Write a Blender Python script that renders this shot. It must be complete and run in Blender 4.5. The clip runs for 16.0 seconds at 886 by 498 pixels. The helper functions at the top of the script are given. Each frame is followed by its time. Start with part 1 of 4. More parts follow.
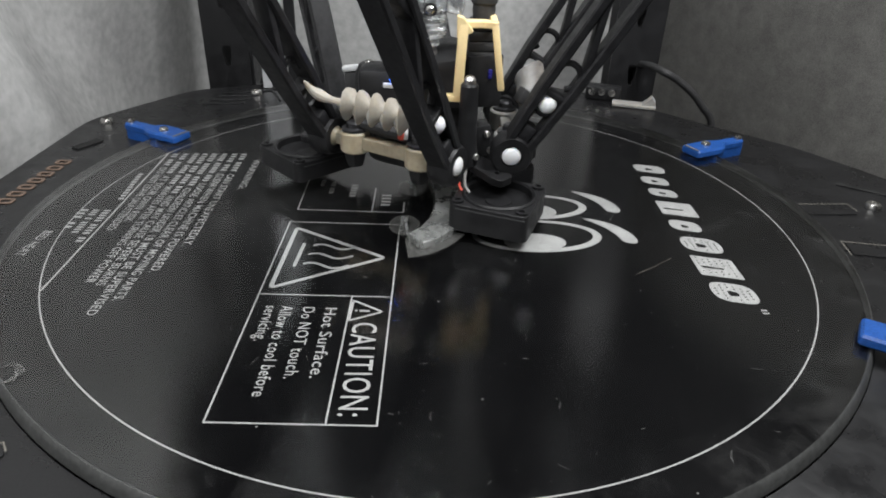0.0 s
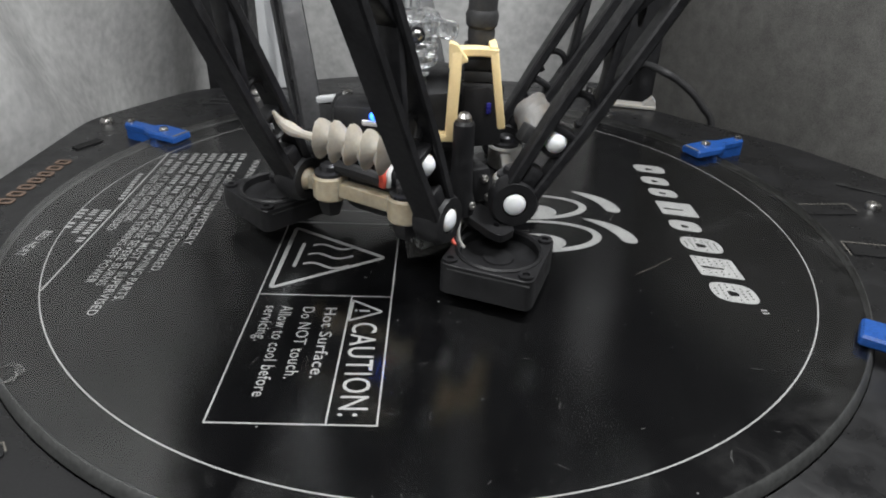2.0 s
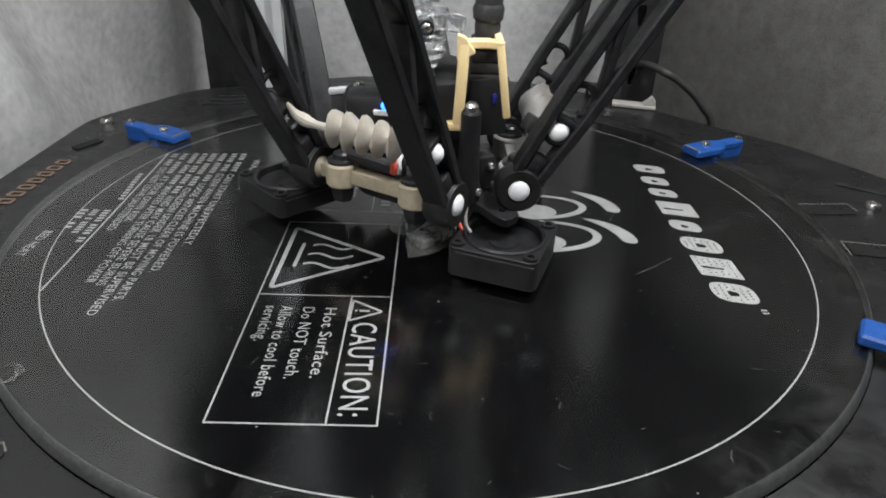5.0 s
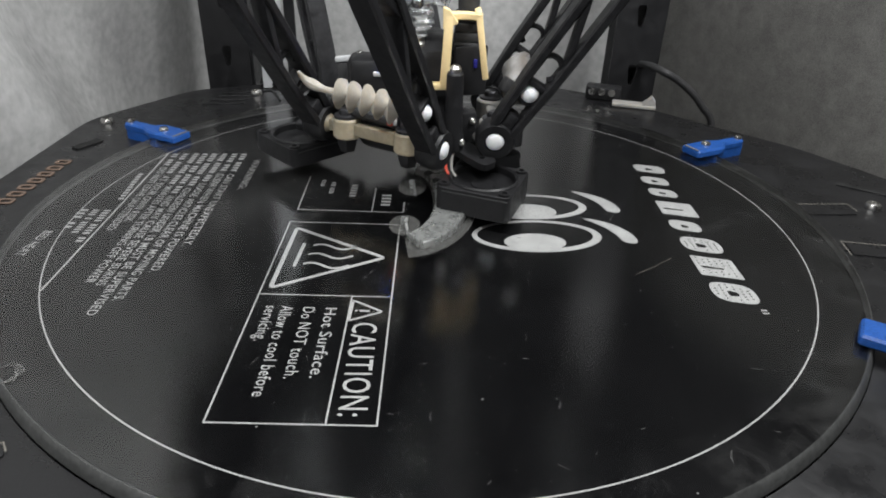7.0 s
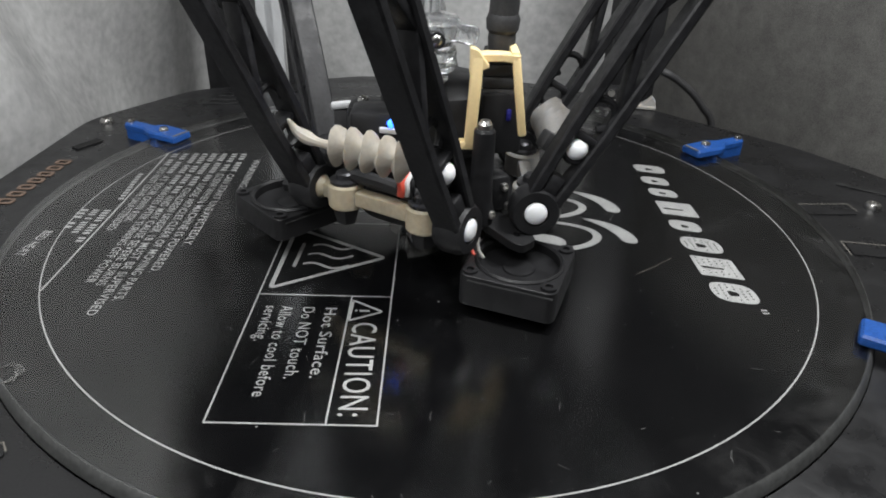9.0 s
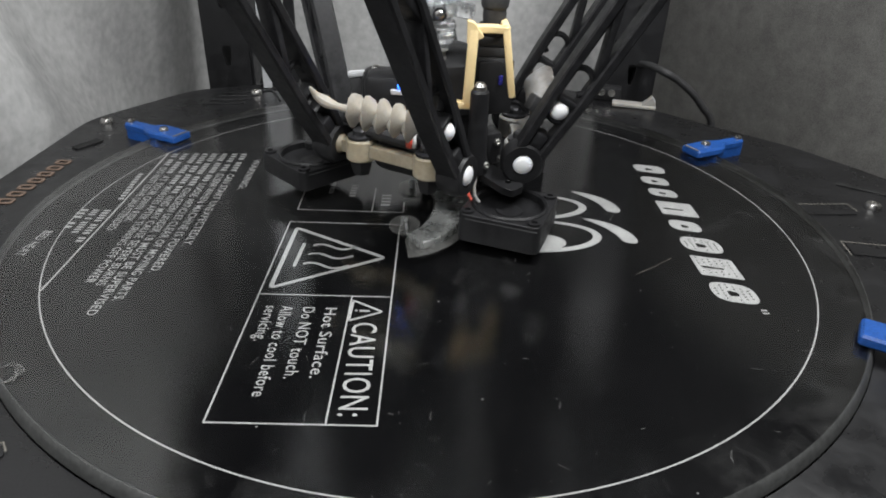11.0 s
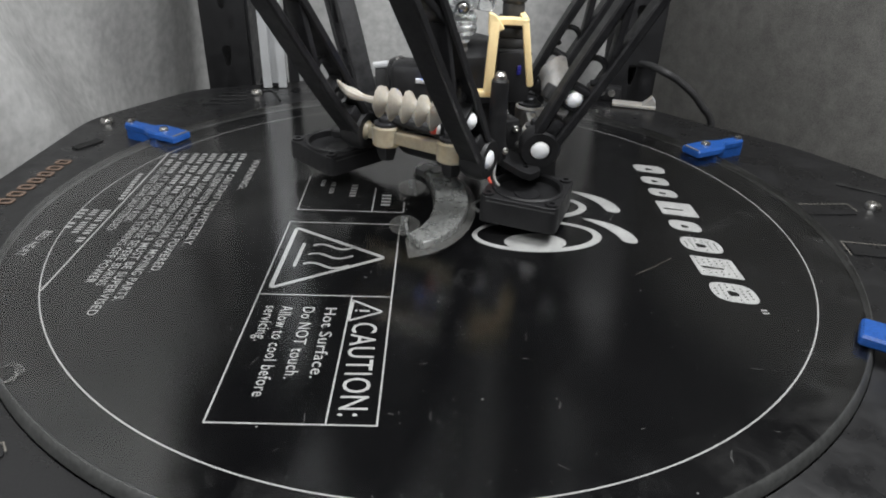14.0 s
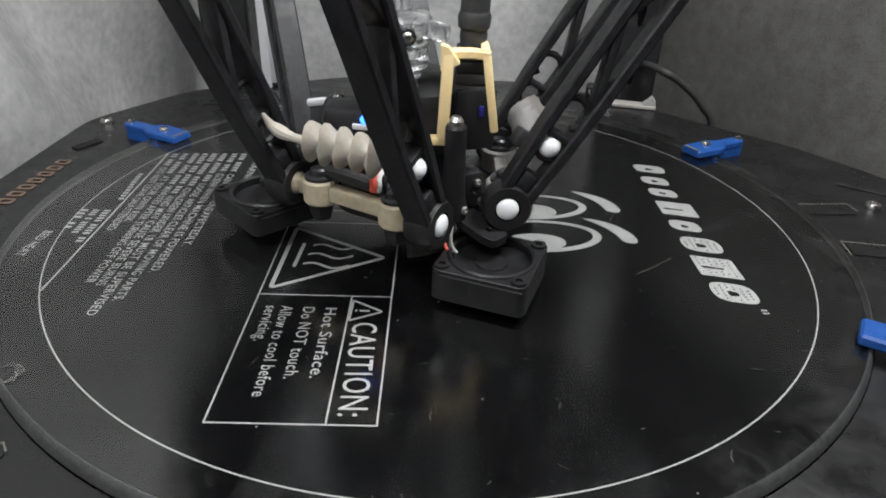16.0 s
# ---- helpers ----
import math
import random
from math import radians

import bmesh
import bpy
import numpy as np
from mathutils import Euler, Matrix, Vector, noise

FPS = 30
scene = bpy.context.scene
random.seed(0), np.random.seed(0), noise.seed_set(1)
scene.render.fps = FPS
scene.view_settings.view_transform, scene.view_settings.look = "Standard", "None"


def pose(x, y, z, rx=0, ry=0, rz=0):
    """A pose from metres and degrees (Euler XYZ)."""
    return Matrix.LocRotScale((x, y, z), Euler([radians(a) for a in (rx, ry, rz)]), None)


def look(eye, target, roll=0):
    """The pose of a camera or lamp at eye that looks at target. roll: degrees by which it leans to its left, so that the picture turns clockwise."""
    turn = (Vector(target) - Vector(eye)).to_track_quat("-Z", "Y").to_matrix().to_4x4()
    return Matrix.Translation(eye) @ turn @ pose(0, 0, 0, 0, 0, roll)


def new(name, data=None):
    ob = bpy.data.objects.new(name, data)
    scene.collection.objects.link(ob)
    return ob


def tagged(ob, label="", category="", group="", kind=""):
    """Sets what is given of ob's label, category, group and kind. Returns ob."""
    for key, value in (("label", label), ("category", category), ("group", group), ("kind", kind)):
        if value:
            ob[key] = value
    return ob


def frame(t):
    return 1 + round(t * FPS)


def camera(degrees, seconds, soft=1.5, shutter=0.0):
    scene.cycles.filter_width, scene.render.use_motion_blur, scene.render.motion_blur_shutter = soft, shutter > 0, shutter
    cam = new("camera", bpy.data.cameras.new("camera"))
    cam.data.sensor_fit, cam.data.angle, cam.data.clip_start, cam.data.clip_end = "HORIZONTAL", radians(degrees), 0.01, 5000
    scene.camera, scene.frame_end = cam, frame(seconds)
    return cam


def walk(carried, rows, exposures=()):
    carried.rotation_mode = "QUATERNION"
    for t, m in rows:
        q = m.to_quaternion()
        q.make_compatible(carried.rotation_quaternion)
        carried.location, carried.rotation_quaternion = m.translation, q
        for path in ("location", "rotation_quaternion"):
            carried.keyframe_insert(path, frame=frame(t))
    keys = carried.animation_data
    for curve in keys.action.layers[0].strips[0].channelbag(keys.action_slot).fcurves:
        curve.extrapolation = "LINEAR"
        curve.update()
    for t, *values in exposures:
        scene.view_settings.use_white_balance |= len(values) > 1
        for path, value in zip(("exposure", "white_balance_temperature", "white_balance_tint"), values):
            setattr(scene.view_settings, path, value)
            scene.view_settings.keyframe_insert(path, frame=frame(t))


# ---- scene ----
cam = camera(68.315, 16.0, soft=1.9, shutter=0.0)
EYE = Vector((0.00155, -0.23620, 0.11950))
RIGHT = Vector((0.99941321, 0.00903338, 0.03303983))
UP = Vector((-0.03317002, 0.49582629, 0.86778801))
AHEAD = Vector((0.00854296, 0.86837474, -0.49583499))
STAND = Matrix((
    (RIGHT.x, UP.x, -AHEAD.x, EYE.x),
    (RIGHT.y, UP.y, -AHEAD.y, EYE.y),
    (RIGHT.z, UP.z, -AHEAD.z, EYE.z),
    (0, 0, 0, 1)))
walk(cam, [(0.0, STAND), (16.0, STAND)], exposures=[(0.0, 0.0), (16.0, 0.0)])

# ---- light: two unseen area lamps, added to light head, bed and walls ----
world = bpy.data.worlds.new("world")
scene.world = world
world.use_nodes = True
world.node_tree.nodes["Background"].inputs[0].default_value = (0.75, 0.85, 1.0, 1)
world.node_tree.nodes["Background"].inputs[1].default_value = 0.05


def area_lamp(name, eye, target, sx, sy, watts, colour):
    data = bpy.data.lights.new(name, "AREA")
    data.shape, data.size, data.size_y, data.energy, data.color = "RECTANGLE", sx, sy, watts, colour
    ob = new(name, data)
    ob.matrix_world = look(eye, target)
    return ob


area_lamp("lamp_front_left", (-0.12, -0.235, 0.35), (-0.02, 0.19, 0.02), 0.26, 0.20, 1.74, (0.985, 0.995, 1.0))
area_lamp("lamp_right", (0.20, -0.04, 0.43), (-0.20, 0.24, 0.0), 0.20, 0.16, 3.35, (0.985, 0.995, 1.0))


# ---- materials ----
def nodes_of(name):
    mat = bpy.data.materials.new(name)
    mat.use_nodes = True
    t = mat.node_tree
    return mat, t, t.nodes["Principled BSDF"]


def add(t, kind, **inputs):
    n = t.nodes.new(kind)
    for k, v in inputs.items():
        n.inputs[k.replace("_", " ")].default_value = v
    return n


def surface(name, colour, rough=0.5, metal=0.0, vary=0.25, grain=900.0, wear=90.0, bump=0.1, depth=0.0002,
            rough_vary=0.12, sss=0.0, coat=0.0, transmission=0.0, spec=0.5, ior=1.5, hue=None):
    """A procedural surface: base colour varied at two scales, roughness broken up, fine relief."""
    mat, t, b = nodes_of(name)
    co = add(t, "ShaderNodeTexCoord")
    fine = add(t, "ShaderNodeTexNoise", Scale=grain, Detail=3.0)
    large = add(t, "ShaderNodeTexNoise", Scale=wear, Detail=5.0, Roughness=0.65)
    t.links.new(co.outputs["Object"], fine.inputs["Vector"])
    t.links.new(co.outputs["Object"], large.inputs["Vector"])
    mixn = add(t, "ShaderNodeMix")
    mixn.data_type = "FLOAT"
    mixn.inputs[0].default_value = 0.5
    t.links.new(fine.outputs[0], mixn.inputs[2])
    t.links.new(large.outputs[0], mixn.inputs[3])
    ramp = add(t, "ShaderNodeValToRGB")
    c = Vector(colour)
    d = Vector(hue) if hue else c
    lo, hi = c * (1 - vary), d * (1 + vary)
    ramp.color_ramp.elements[0].position, ramp.color_ramp.elements[1].position = 0.32, 0.68
    ramp.color_ramp.elements[0].color = (lo.x, lo.y, lo.z, 1)
    ramp.color_ramp.elements[1].color = (min(hi.x, 1), min(hi.y, 1), min(hi.z, 1), 1)
    t.links.new(mixn.outputs[0], ramp.inputs[0])
    t.links.new(ramp.outputs[0], b.inputs["Base Color"])
    rr = add(t, "ShaderNodeMapRange")
    rr.inputs["From Min"].default_value, rr.inputs["From Max"].default_value = 0.3, 0.7
    rr.inputs["To Min"].default_value = max(0.02, rough - rough_vary)
    rr.inputs["To Max"].default_value = min(1.0, rough + rough_vary)
    t.links.new(large.outputs[0], rr.inputs[0])
    t.links.new(rr.outputs[0], b.inputs["Roughness"])
    b.inputs["Metallic"].default_value = metal
    b.inputs["Specular IOR Level"].default_value = spec
    b.inputs["IOR"].default_value = ior
    if sss:
        b.inputs["Subsurface Weight"].default_value = sss
        b.inputs["Subsurface Radius"].default_value = (0.004, 0.003, 0.002)
        b.inputs["Subsurface Scale"].default_value = 1.0
    b.inputs["Coat Weight"].default_value = coat
    b.inputs["Transmission Weight"].default_value = transmission
    if bump:
        bn = add(t, "ShaderNodeBump", Strength=bump, Distance=depth)
        t.links.new(fine.outputs[0], bn.inputs["Height"])
        t.links.new(bn.outputs[0], b.inputs["Normal"])
    return mat


M_BED = surface("black_solder_mask", (0.0026, 0.0026, 0.003), 0.5, vary=0.3, wear=40, bump=0.0, spec=0.02)
M_INK = surface("white_screen_print", (0.40, 0.40, 0.395), 0.6, vary=0.25, wear=160, bump=0.05)
M_BASE = surface("black_melamine_board", (0.009, 0.009, 0.0097), 0.33, vary=0.45, grain=1500, wear=45, bump=0.12, rough_vary=0.16)
M_BLACK = surface("black_moulded_plastic", (0.0125, 0.0125, 0.0135), 0.46, vary=0.4, grain=1800, wear=150, bump=0.12, rough_vary=0.14, spec=0.35)
M_ARM = surface("black_glass_filled_nylon", (0.0125, 0.0125, 0.0138), 0.46, vary=0.6, grain=700, wear=170, bump=0.3, rough_vary=0.16, spec=0.32)
M_RUBBER = surface("black_rubber_hose", (0.03, 0.03, 0.031), 0.6, vary=0.3, grain=1200, bump=0.15)
M_IVORY = surface("ivory_nylon", (0.40, 0.345, 0.25), 0.38, vary=0.16, grain=600, wear=120, bump=0.06, sss=0.45)
M_SPRING = surface("ivory_printed_bellows", (0.40, 0.372, 0.325), 0.36, vary=0.12, grain=900, wear=160, bump=0.15, sss=0.4)
M_CLOUDY = surface("cloudy_translucent_plastic", (0.17, 0.165, 0.158), 0.35, vary=0.12, grain=900, wear=160, bump=0.15, sss=0.4)
M_CREAM = surface("cream_printed_plastic", (0.83, 0.64, 0.34), 0.5, vary=0.07, grain=1400, wear=160, bump=0.14, sss=0.1)
M_WHITE = surface("white_ball_plastic", (0.86, 0.87, 0.88), 0.35, vary=0.03, bump=0.02, sss=0.1)
M_GREYCAP = surface("grey_translucent_nylon", (0.34, 0.33, 0.31), 0.4, vary=0.12, bump=0.05, sss=0.2)
M_BLUE = surface("blue_printed_plastic", (0.012, 0.076, 0.31), 0.38, vary=0.35, grain=1100, wear=220, bump=0.2)
M_STEEL = surface("zinc_steel", (0.55, 0.54, 0.52), 0.28, metal=1.0, vary=0.15, bump=0.06)
M_DARKSTEEL = surface("black_oxide_steel", (0.08, 0.08, 0.085), 0.3, metal=0.8, vary=0.3, bump=0.05)
M_ALU = surface("anodised_aluminium", (0.50, 0.51, 0.52), 0.42, metal=0.35, vary=0.06, bump=0.04)
M_COPPER = surface("copper_coloured_print", (0.14, 0.095, 0.07), 0.5, vary=0.2, bump=0.05)
M_RED = surface("red_wire_sleeve", (0.75, 0.10, 0.06), 0.45, vary=0.1, bump=0.03)
M_PAPER = surface("white_label", (0.80, 0.80, 0.79), 0.6, vary=0.05, bump=0.03)
M_CLOTH = surface("grey_enclosure_fabric", (0.43, 0.43, 0.425), 0.85, vary=0.24, grain=170, wear=24, bump=0.5, depth=0.0006)
# felt's own brown-grey, darkened further to stand in for weaker light on that wall
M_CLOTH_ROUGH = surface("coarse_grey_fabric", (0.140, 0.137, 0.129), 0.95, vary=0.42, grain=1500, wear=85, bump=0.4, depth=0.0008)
M_UPPER = surface("black_upper_panel", (0.026, 0.026, 0.026), 0.9, vary=0.3, bump=0.05, spec=0.05)
M_SCRATCH = surface("dusty_scratch", (0.16, 0.15, 0.13), 0.7, vary=0.3, bump=0.05)
M_DUST = surface("pale_dust_speck", (0.17, 0.17, 0.165), 0.8, vary=0.2, bump=0.05)
M_PRINT = surface("translucent_natural_filament", (0.46, 0.47, 0.46), 0.28, vary=0.3, grain=420, wear=200, bump=0.7, depth=0.0005, transmission=0.72)


def clear_plastic(name, gloss, tint, rough):
    """Clear sheet or block: lets light straight through, mirrors by Fresnel."""
    mat, t, b = nodes_of(name)
    t.nodes.remove(b)
    tr = add(t, "ShaderNodeBsdfTransparent")
    tr.inputs[0].default_value = (*tint, 1)
    gl = add(t, "ShaderNodeBsdfGlossy")
    gl.distribution = "BECKMANN"
    co = add(t, "ShaderNodeTexCoord")
    nz = add(t, "ShaderNodeTexNoise", Scale=26.0, Detail=6.0, Roughness=0.7)
    t.links.new(co.outputs["Object"], nz.inputs["Vector"])
    rr = add(t, "ShaderNodeMapRange")
    rr.inputs["To Min"].default_value, rr.inputs["To Max"].default_value = rough * 0.6, rough * 1.5
    t.links.new(nz.outputs[0], rr.inputs[0])
    t.links.new(rr.outputs[0], gl.inputs["Roughness"])
    lw = add(t, "ShaderNodeLayerWeight", Blend=0.5)
    pw = add(t, "ShaderNodeMath")
    pw.operation = "POWER"
    pw.inputs[1].default_value = 5.0
    t.links.new(lw.outputs["Facing"], pw.inputs[0])
    f0 = ((gloss - 1) / (gloss + 1)) ** 2
    fr = add(t, "ShaderNodeMath")
    fr.operation = "MULTIPLY_ADD"
    fr.inputs[1].default_value, fr.inputs[2].default_value = 1 - f0, f0
    t.links.new(pw.outputs[0], fr.inputs[0])
    mx = add(t, "ShaderNodeMixShader")
    t.links.new(fr.outputs[0], mx.inputs[0])
    t.links.new(tr.outputs[0], mx.inputs[1])
    t.links.new(gl.outputs[0], mx.inputs[2])
    t.links.new(mx.outputs[0], t.nodes["Material Output"].inputs[0])
    return mat


M_GLASS = clear_plastic("borosilicate_glass", 2.05, (0.96, 0.965, 0.96), 0.17)


def dusty_glass():
    """The plate's glass with a thin film of dust, and wiped adhesive in patches towards its rim."""
    t = M_GLASS.node_tree
    out = t.nodes["Material Output"]
    src = out.inputs[0].links[0].from_socket

    def calc(kind, a, b):
        n = add(t, "ShaderNodeMath")
        n.operation = kind
        for k, v in ((0, a), (1, b)):
            if isinstance(v, float):
                n.inputs[k].default_value = v
            else:
                t.links.new(v, n.inputs[k])
        return n.outputs[0]

    def ranged(v, lo, hi, top):
        n = add(t, "ShaderNodeMapRange")
        n.inputs["From Min"].default_value, n.inputs["From Max"].default_value = lo, hi
        n.inputs["To Min"].default_value, n.inputs["To Max"].default_value = 0.0, top
        t.links.new(v, n.inputs[0])
        return n.outputs[0]

    dif = add(t, "ShaderNodeBsdfDiffuse")
    dif.inputs[0].default_value = (0.5, 0.5, 0.49, 1)
    co = add(t, "ShaderNodeTexCoord")
    film = add(t, "ShaderNodeTexNoise", Scale=14.0, Detail=7.0, Roughness=0.62, Distortion=0.6)
    speck = add(t, "ShaderNodeTexNoise", Scale=420.0, Detail=2.0)
    smear = add(t, "ShaderNodeTexNoise", Scale=60.0, Detail=6.0, Roughness=0.7, Distortion=1.2)
    for n in (film, speck, smear):
        t.links.new(co.outputs["Object"], n.inputs["Vector"])
    reach = add(t, "ShaderNodeVectorMath")
    reach.operation = "LENGTH"
    t.links.new(co.outputs["Object"], reach.inputs[0])
    haze = ranged(calc("MULTIPLY", film.outputs[0], speck.outputs[0]), 0.16, 0.5, 0.003)
    rim = calc("MULTIPLY", ranged(reach.outputs["Value"], 0.136, 0.154, 1.0), ranged(smear.outputs[0], 0.46, 0.75, 0.055))
    spots = ranged(calc("MULTIPLY", smear.outputs[0], film.outputs[0]), 0.34, 0.5, 0.03)
    # wide pale patch on one side: wiped adhesive film plus painted haze of wall reflection
    off = add(t, "ShaderNodeVectorMath")
    off.operation = "DISTANCE"
    off.inputs[1].default_value = (-0.125, 0.0, 0.0039)
    t.links.new(co.outputs["Object"], off.inputs[0])
    patch = calc("MULTIPLY", ranged(off.outputs["Value"], 0.115, 0.035, 1.0), ranged(film.outputs[0], 0.22, 0.75, 0.055))
    mx = add(t, "ShaderNodeMixShader")
    t.links.new(calc("ADD", calc("ADD", haze, rim), calc("ADD", spots, patch)), mx.inputs[0])
    t.links.new(src, mx.inputs[1])
    t.links.new(dif.outputs[0], mx.inputs[2])
    t.links.new(mx.outputs[0], out.inputs[0])


dusty_glass()


def solid_clear(name):
    mat, t, b = nodes_of(name)
    b.inputs["Base Color"].default_value = (0.93, 0.95, 0.96, 1)
    b.inputs["Roughness"].default_value = 0.06
    b.inputs["Transmission Weight"].default_value = 0.93
    b.inputs["IOR"].default_value = 1.45
    nz = add(t, "ShaderNodeTexNoise", Scale=300.0, Detail=3.0)
    co = add(t, "ShaderNodeTexCoord")
    t.links.new(co.outputs["Object"], nz.inputs["Vector"])
    bn = add(t, "ShaderNodeBump", Strength=0.35, Distance=0.0008)
    t.links.new(nz.outputs[0], bn.inputs["Height"])
    t.links.new(bn.outputs[0], b.inputs["Normal"])
    return mat


M_CLEAR = solid_clear("clear_polycarbonate")
M_BRIM = clear_plastic("clear_thin_filament", 1.6, (0.85, 0.85, 0.84), 0.3)


def milky(mat, amount):
    """A little white scatter in a clear film."""
    t = mat.node_tree
    out = t.nodes["Material Output"]
    src = out.inputs[0].links[0].from_socket
    dif = add(t, "ShaderNodeBsdfDiffuse")
    dif.inputs[0].default_value = (0.6, 0.6, 0.58, 1)
    mx = add(t, "ShaderNodeMixShader")
    mx.inputs[0].default_value = amount
    t.links.new(src, mx.inputs[1])
    t.links.new(dif.outputs[0], mx.inputs[2])
    t.links.new(mx.outputs[0], out.inputs[0])


milky(M_BRIM, 0.06)
M_EDGE = surface("frosted_glass_edge", (0.055, 0.056, 0.055), 0.42, vary=0.45, grain=700, wear=70, bump=0.2)
M_TAB = surface("pale_grey_plastic", (0.55, 0.56, 0.57), 0.45, vary=0.08, bump=0.04)


def glowing(name, colour, power):
    mat, t, b = nodes_of(name)
    b.inputs["Base Color"].default_value = (*colour, 1)
    b.inputs["Emission Color"].default_value = (*colour, 1)
    b.inputs["Emission Strength"].default_value = power
    return mat


M_LED = glowing("blue_led", (0.03, 0.16, 1.0), 5.0)


# ---- mesh helpers ----
def part(name, bm, material, parent=None, label="", smooth=True, sharp=30):
    me = bpy.data.meshes.new(name)
    bmesh.ops.recalc_face_normals(bm, faces=bm.faces[:])
    bm.to_mesh(me)
    bm.free()
    me.materials.append(material)
    if smooth:
        me.shade_smooth()
        me.set_sharp_from_angle(angle=radians(sharp))
    ob = new(name, me)
    ob.parent = parent
    if label:
        tagged(ob, label)
    return ob


def empty(name, m=None, label="", category="", group="", kind=""):
    ob = new(name)
    ob.empty_display_size = 0.01
    if m is not None:
        ob.matrix_basis = m
    return tagged(ob, label, category, group, kind)


def mesh():
    return bmesh.new()


def bevel(bm, edges, size, seg=2):
    bmesh.ops.bevel(bm, geom=edges, offset=size, segments=seg, profile=0.5, affect="EDGES", clamp_overlap=True)


def box(bm, sx, sy, sz, m=Matrix.Identity(4), round_by=0.0):
    tmp = bmesh.new()
    bmesh.ops.create_cube(tmp, size=1.0, matrix=Matrix.Diagonal((sx, sy, sz, 1)))
    if round_by:
        bevel(tmp, tmp.edges[:], round_by)
    join(bm, tmp, m)


def join(bm, tmp, m=Matrix.Identity(4)):
    base = {}
    for v in tmp.verts:
        base[v] = bm.verts.new(m @ v.co)
    for f in tmp.faces:
        try:
            bm.faces.new([base[v] for v in f.verts])
        except ValueError:
            pass
    tmp.free()


def lathe(bm, profile, m=Matrix.Identity(4), seg=24, closed=False, caps=True):
    """A turned body round z: profile of (radius, z)."""
    rings = []
    for r, z in profile:
        if r < 1e-7:
            rings.append([bm.verts.new(m @ Vector((0, 0, z)))])
        else:
            rings.append([bm.verts.new(m @ Vector((r * math.cos(a), r * math.sin(a), z)))
                          for a in (2 * math.pi * i / seg for i in range(seg))])
    pairs = list(zip(rings, rings[1:])) + ([(rings[-1], rings[0])] if closed else [])
    for a, b in pairs:
        for i in range(seg):
            j = (i + 1) % seg
            vs = [a[i % len(a)], a[j % len(a)], b[j % len(b)], b[i % len(b)]]
            vs = list(dict.fromkeys(vs))
            if len(vs) > 2:
                bm.faces.new(vs)
    for ring in (rings[0], rings[-1]):
        if len(ring) > 2 and caps and not closed:
            bm.faces.new(ring)


def prism(bm, outline, z0, z1, m=Matrix.Identity(4), round_by=0.0, holes=()):
    """An outline in x and y made solid between two heights."""
    tmp = bmesh.new()
    loops = [outline, *holes]
    if holes:
        edges = []
        for lp in loops:
            vs = [tmp.verts.new((x, y, z0)) for x, y in lp]
            edges += [tmp.edges.new((vs[i], vs[(i + 1) % len(vs)])) for i in range(len(vs))]
        bmesh.ops.triangle_fill(tmp, use_beauty=True, edges=edges)
    else:
        tmp.faces.new([tmp.verts.new((x, y, z0)) for x, y in outline])
    res = bmesh.ops.extrude_face_region(tmp, geom=tmp.faces[:])
    bmesh.ops.translate(tmp, verts=[g for g in res["geom"] if isinstance(g, bmesh.types.BMVert)], vec=(0, 0, z1 - z0))
    if round_by:
        bevel(tmp, [e for e in tmp.edges if len(e.link_faces) == 2 and e.calc_face_angle(0) > 0.6], round_by, 1)
    join(bm, tmp, m)


def tube(bm, points, radius, seg=10, caps=True):
    """A round tube through points; radius is a number or one for each point."""
    pts = [Vector(p) for p in points]
    rad = radius if isinstance(radius, (list, tuple)) else [radius] * len(pts)
    rings, side = [], None
    for i, p in enumerate(pts):
        d = (pts[min(i + 1, len(pts) - 1)] - pts[max(i - 1, 0)]).normalized()
        side = d.orthogonal().normalized() if side is None else (side - d * side.dot(d)).normalized()
        other = d.cross(side)
        rings.append([bm.verts.new(p + rad[i] * (math.cos(a) * side + math.sin(a) * other))
                      for a in (2 * math.pi * k / seg for k in range(seg))])
    for a, b in zip(rings, rings[1:]):
        for k in range(seg):
            bm.faces.new([a[k], a[(k + 1) % seg], b[(k + 1) % seg], b[k]])
    if caps:
        bm.faces.new(rings[0])
        bm.faces.new(rings[-1])


def smooth_path(points, n=8):
    """A Catmull-Rom line through points."""
    pts = [Vector(p) for p in points]
    out = []
    for i in range(len(pts) - 1):
        a, b, c, d = pts[max(i - 1, 0)], pts[i], pts[i + 1], pts[min(i + 2, len(pts) - 1)]
        for k in range(n):
            t = k / n
            out.append(0.5 * ((2 * b) + (c - a) * t + (2 * a - 5 * b + 4 * c - d) * t * t + (3 * b - a - 3 * c + d) * t ** 3))
    return out + [pts[-1]]


def strip(bm, points, width, z, closed=False):
    """A flat ribbon of that width along points in x and y."""
    pts = [Vector((p[0], p[1])) for p in points]
    n = len(pts)
    left, right = [], []
    for i, p in enumerate(pts):
        a = pts[(i - 1) % n] if closed or i else p
        b = pts[(i + 1) % n] if closed or i < n - 1 else p
        d1 = (p - a).normalized() if (p - a).length else (b - p).normalized()
        d2 = (b - p).normalized() if (b - p).length else d1
        t = (d1 + d2).normalized()
        k = width / 2 / max(0.4, t.dot(d1))
        nrm = Vector((-t.y, t.x)) * k
        left.append(bm.verts.new((*(p + nrm), z)))
        right.append(bm.verts.new((*(p - nrm), z)))
    for i in range(n if closed else n - 1):
        j = (i + 1) % n
        bm.faces.new([left[i], left[j], right[j], right[i]])


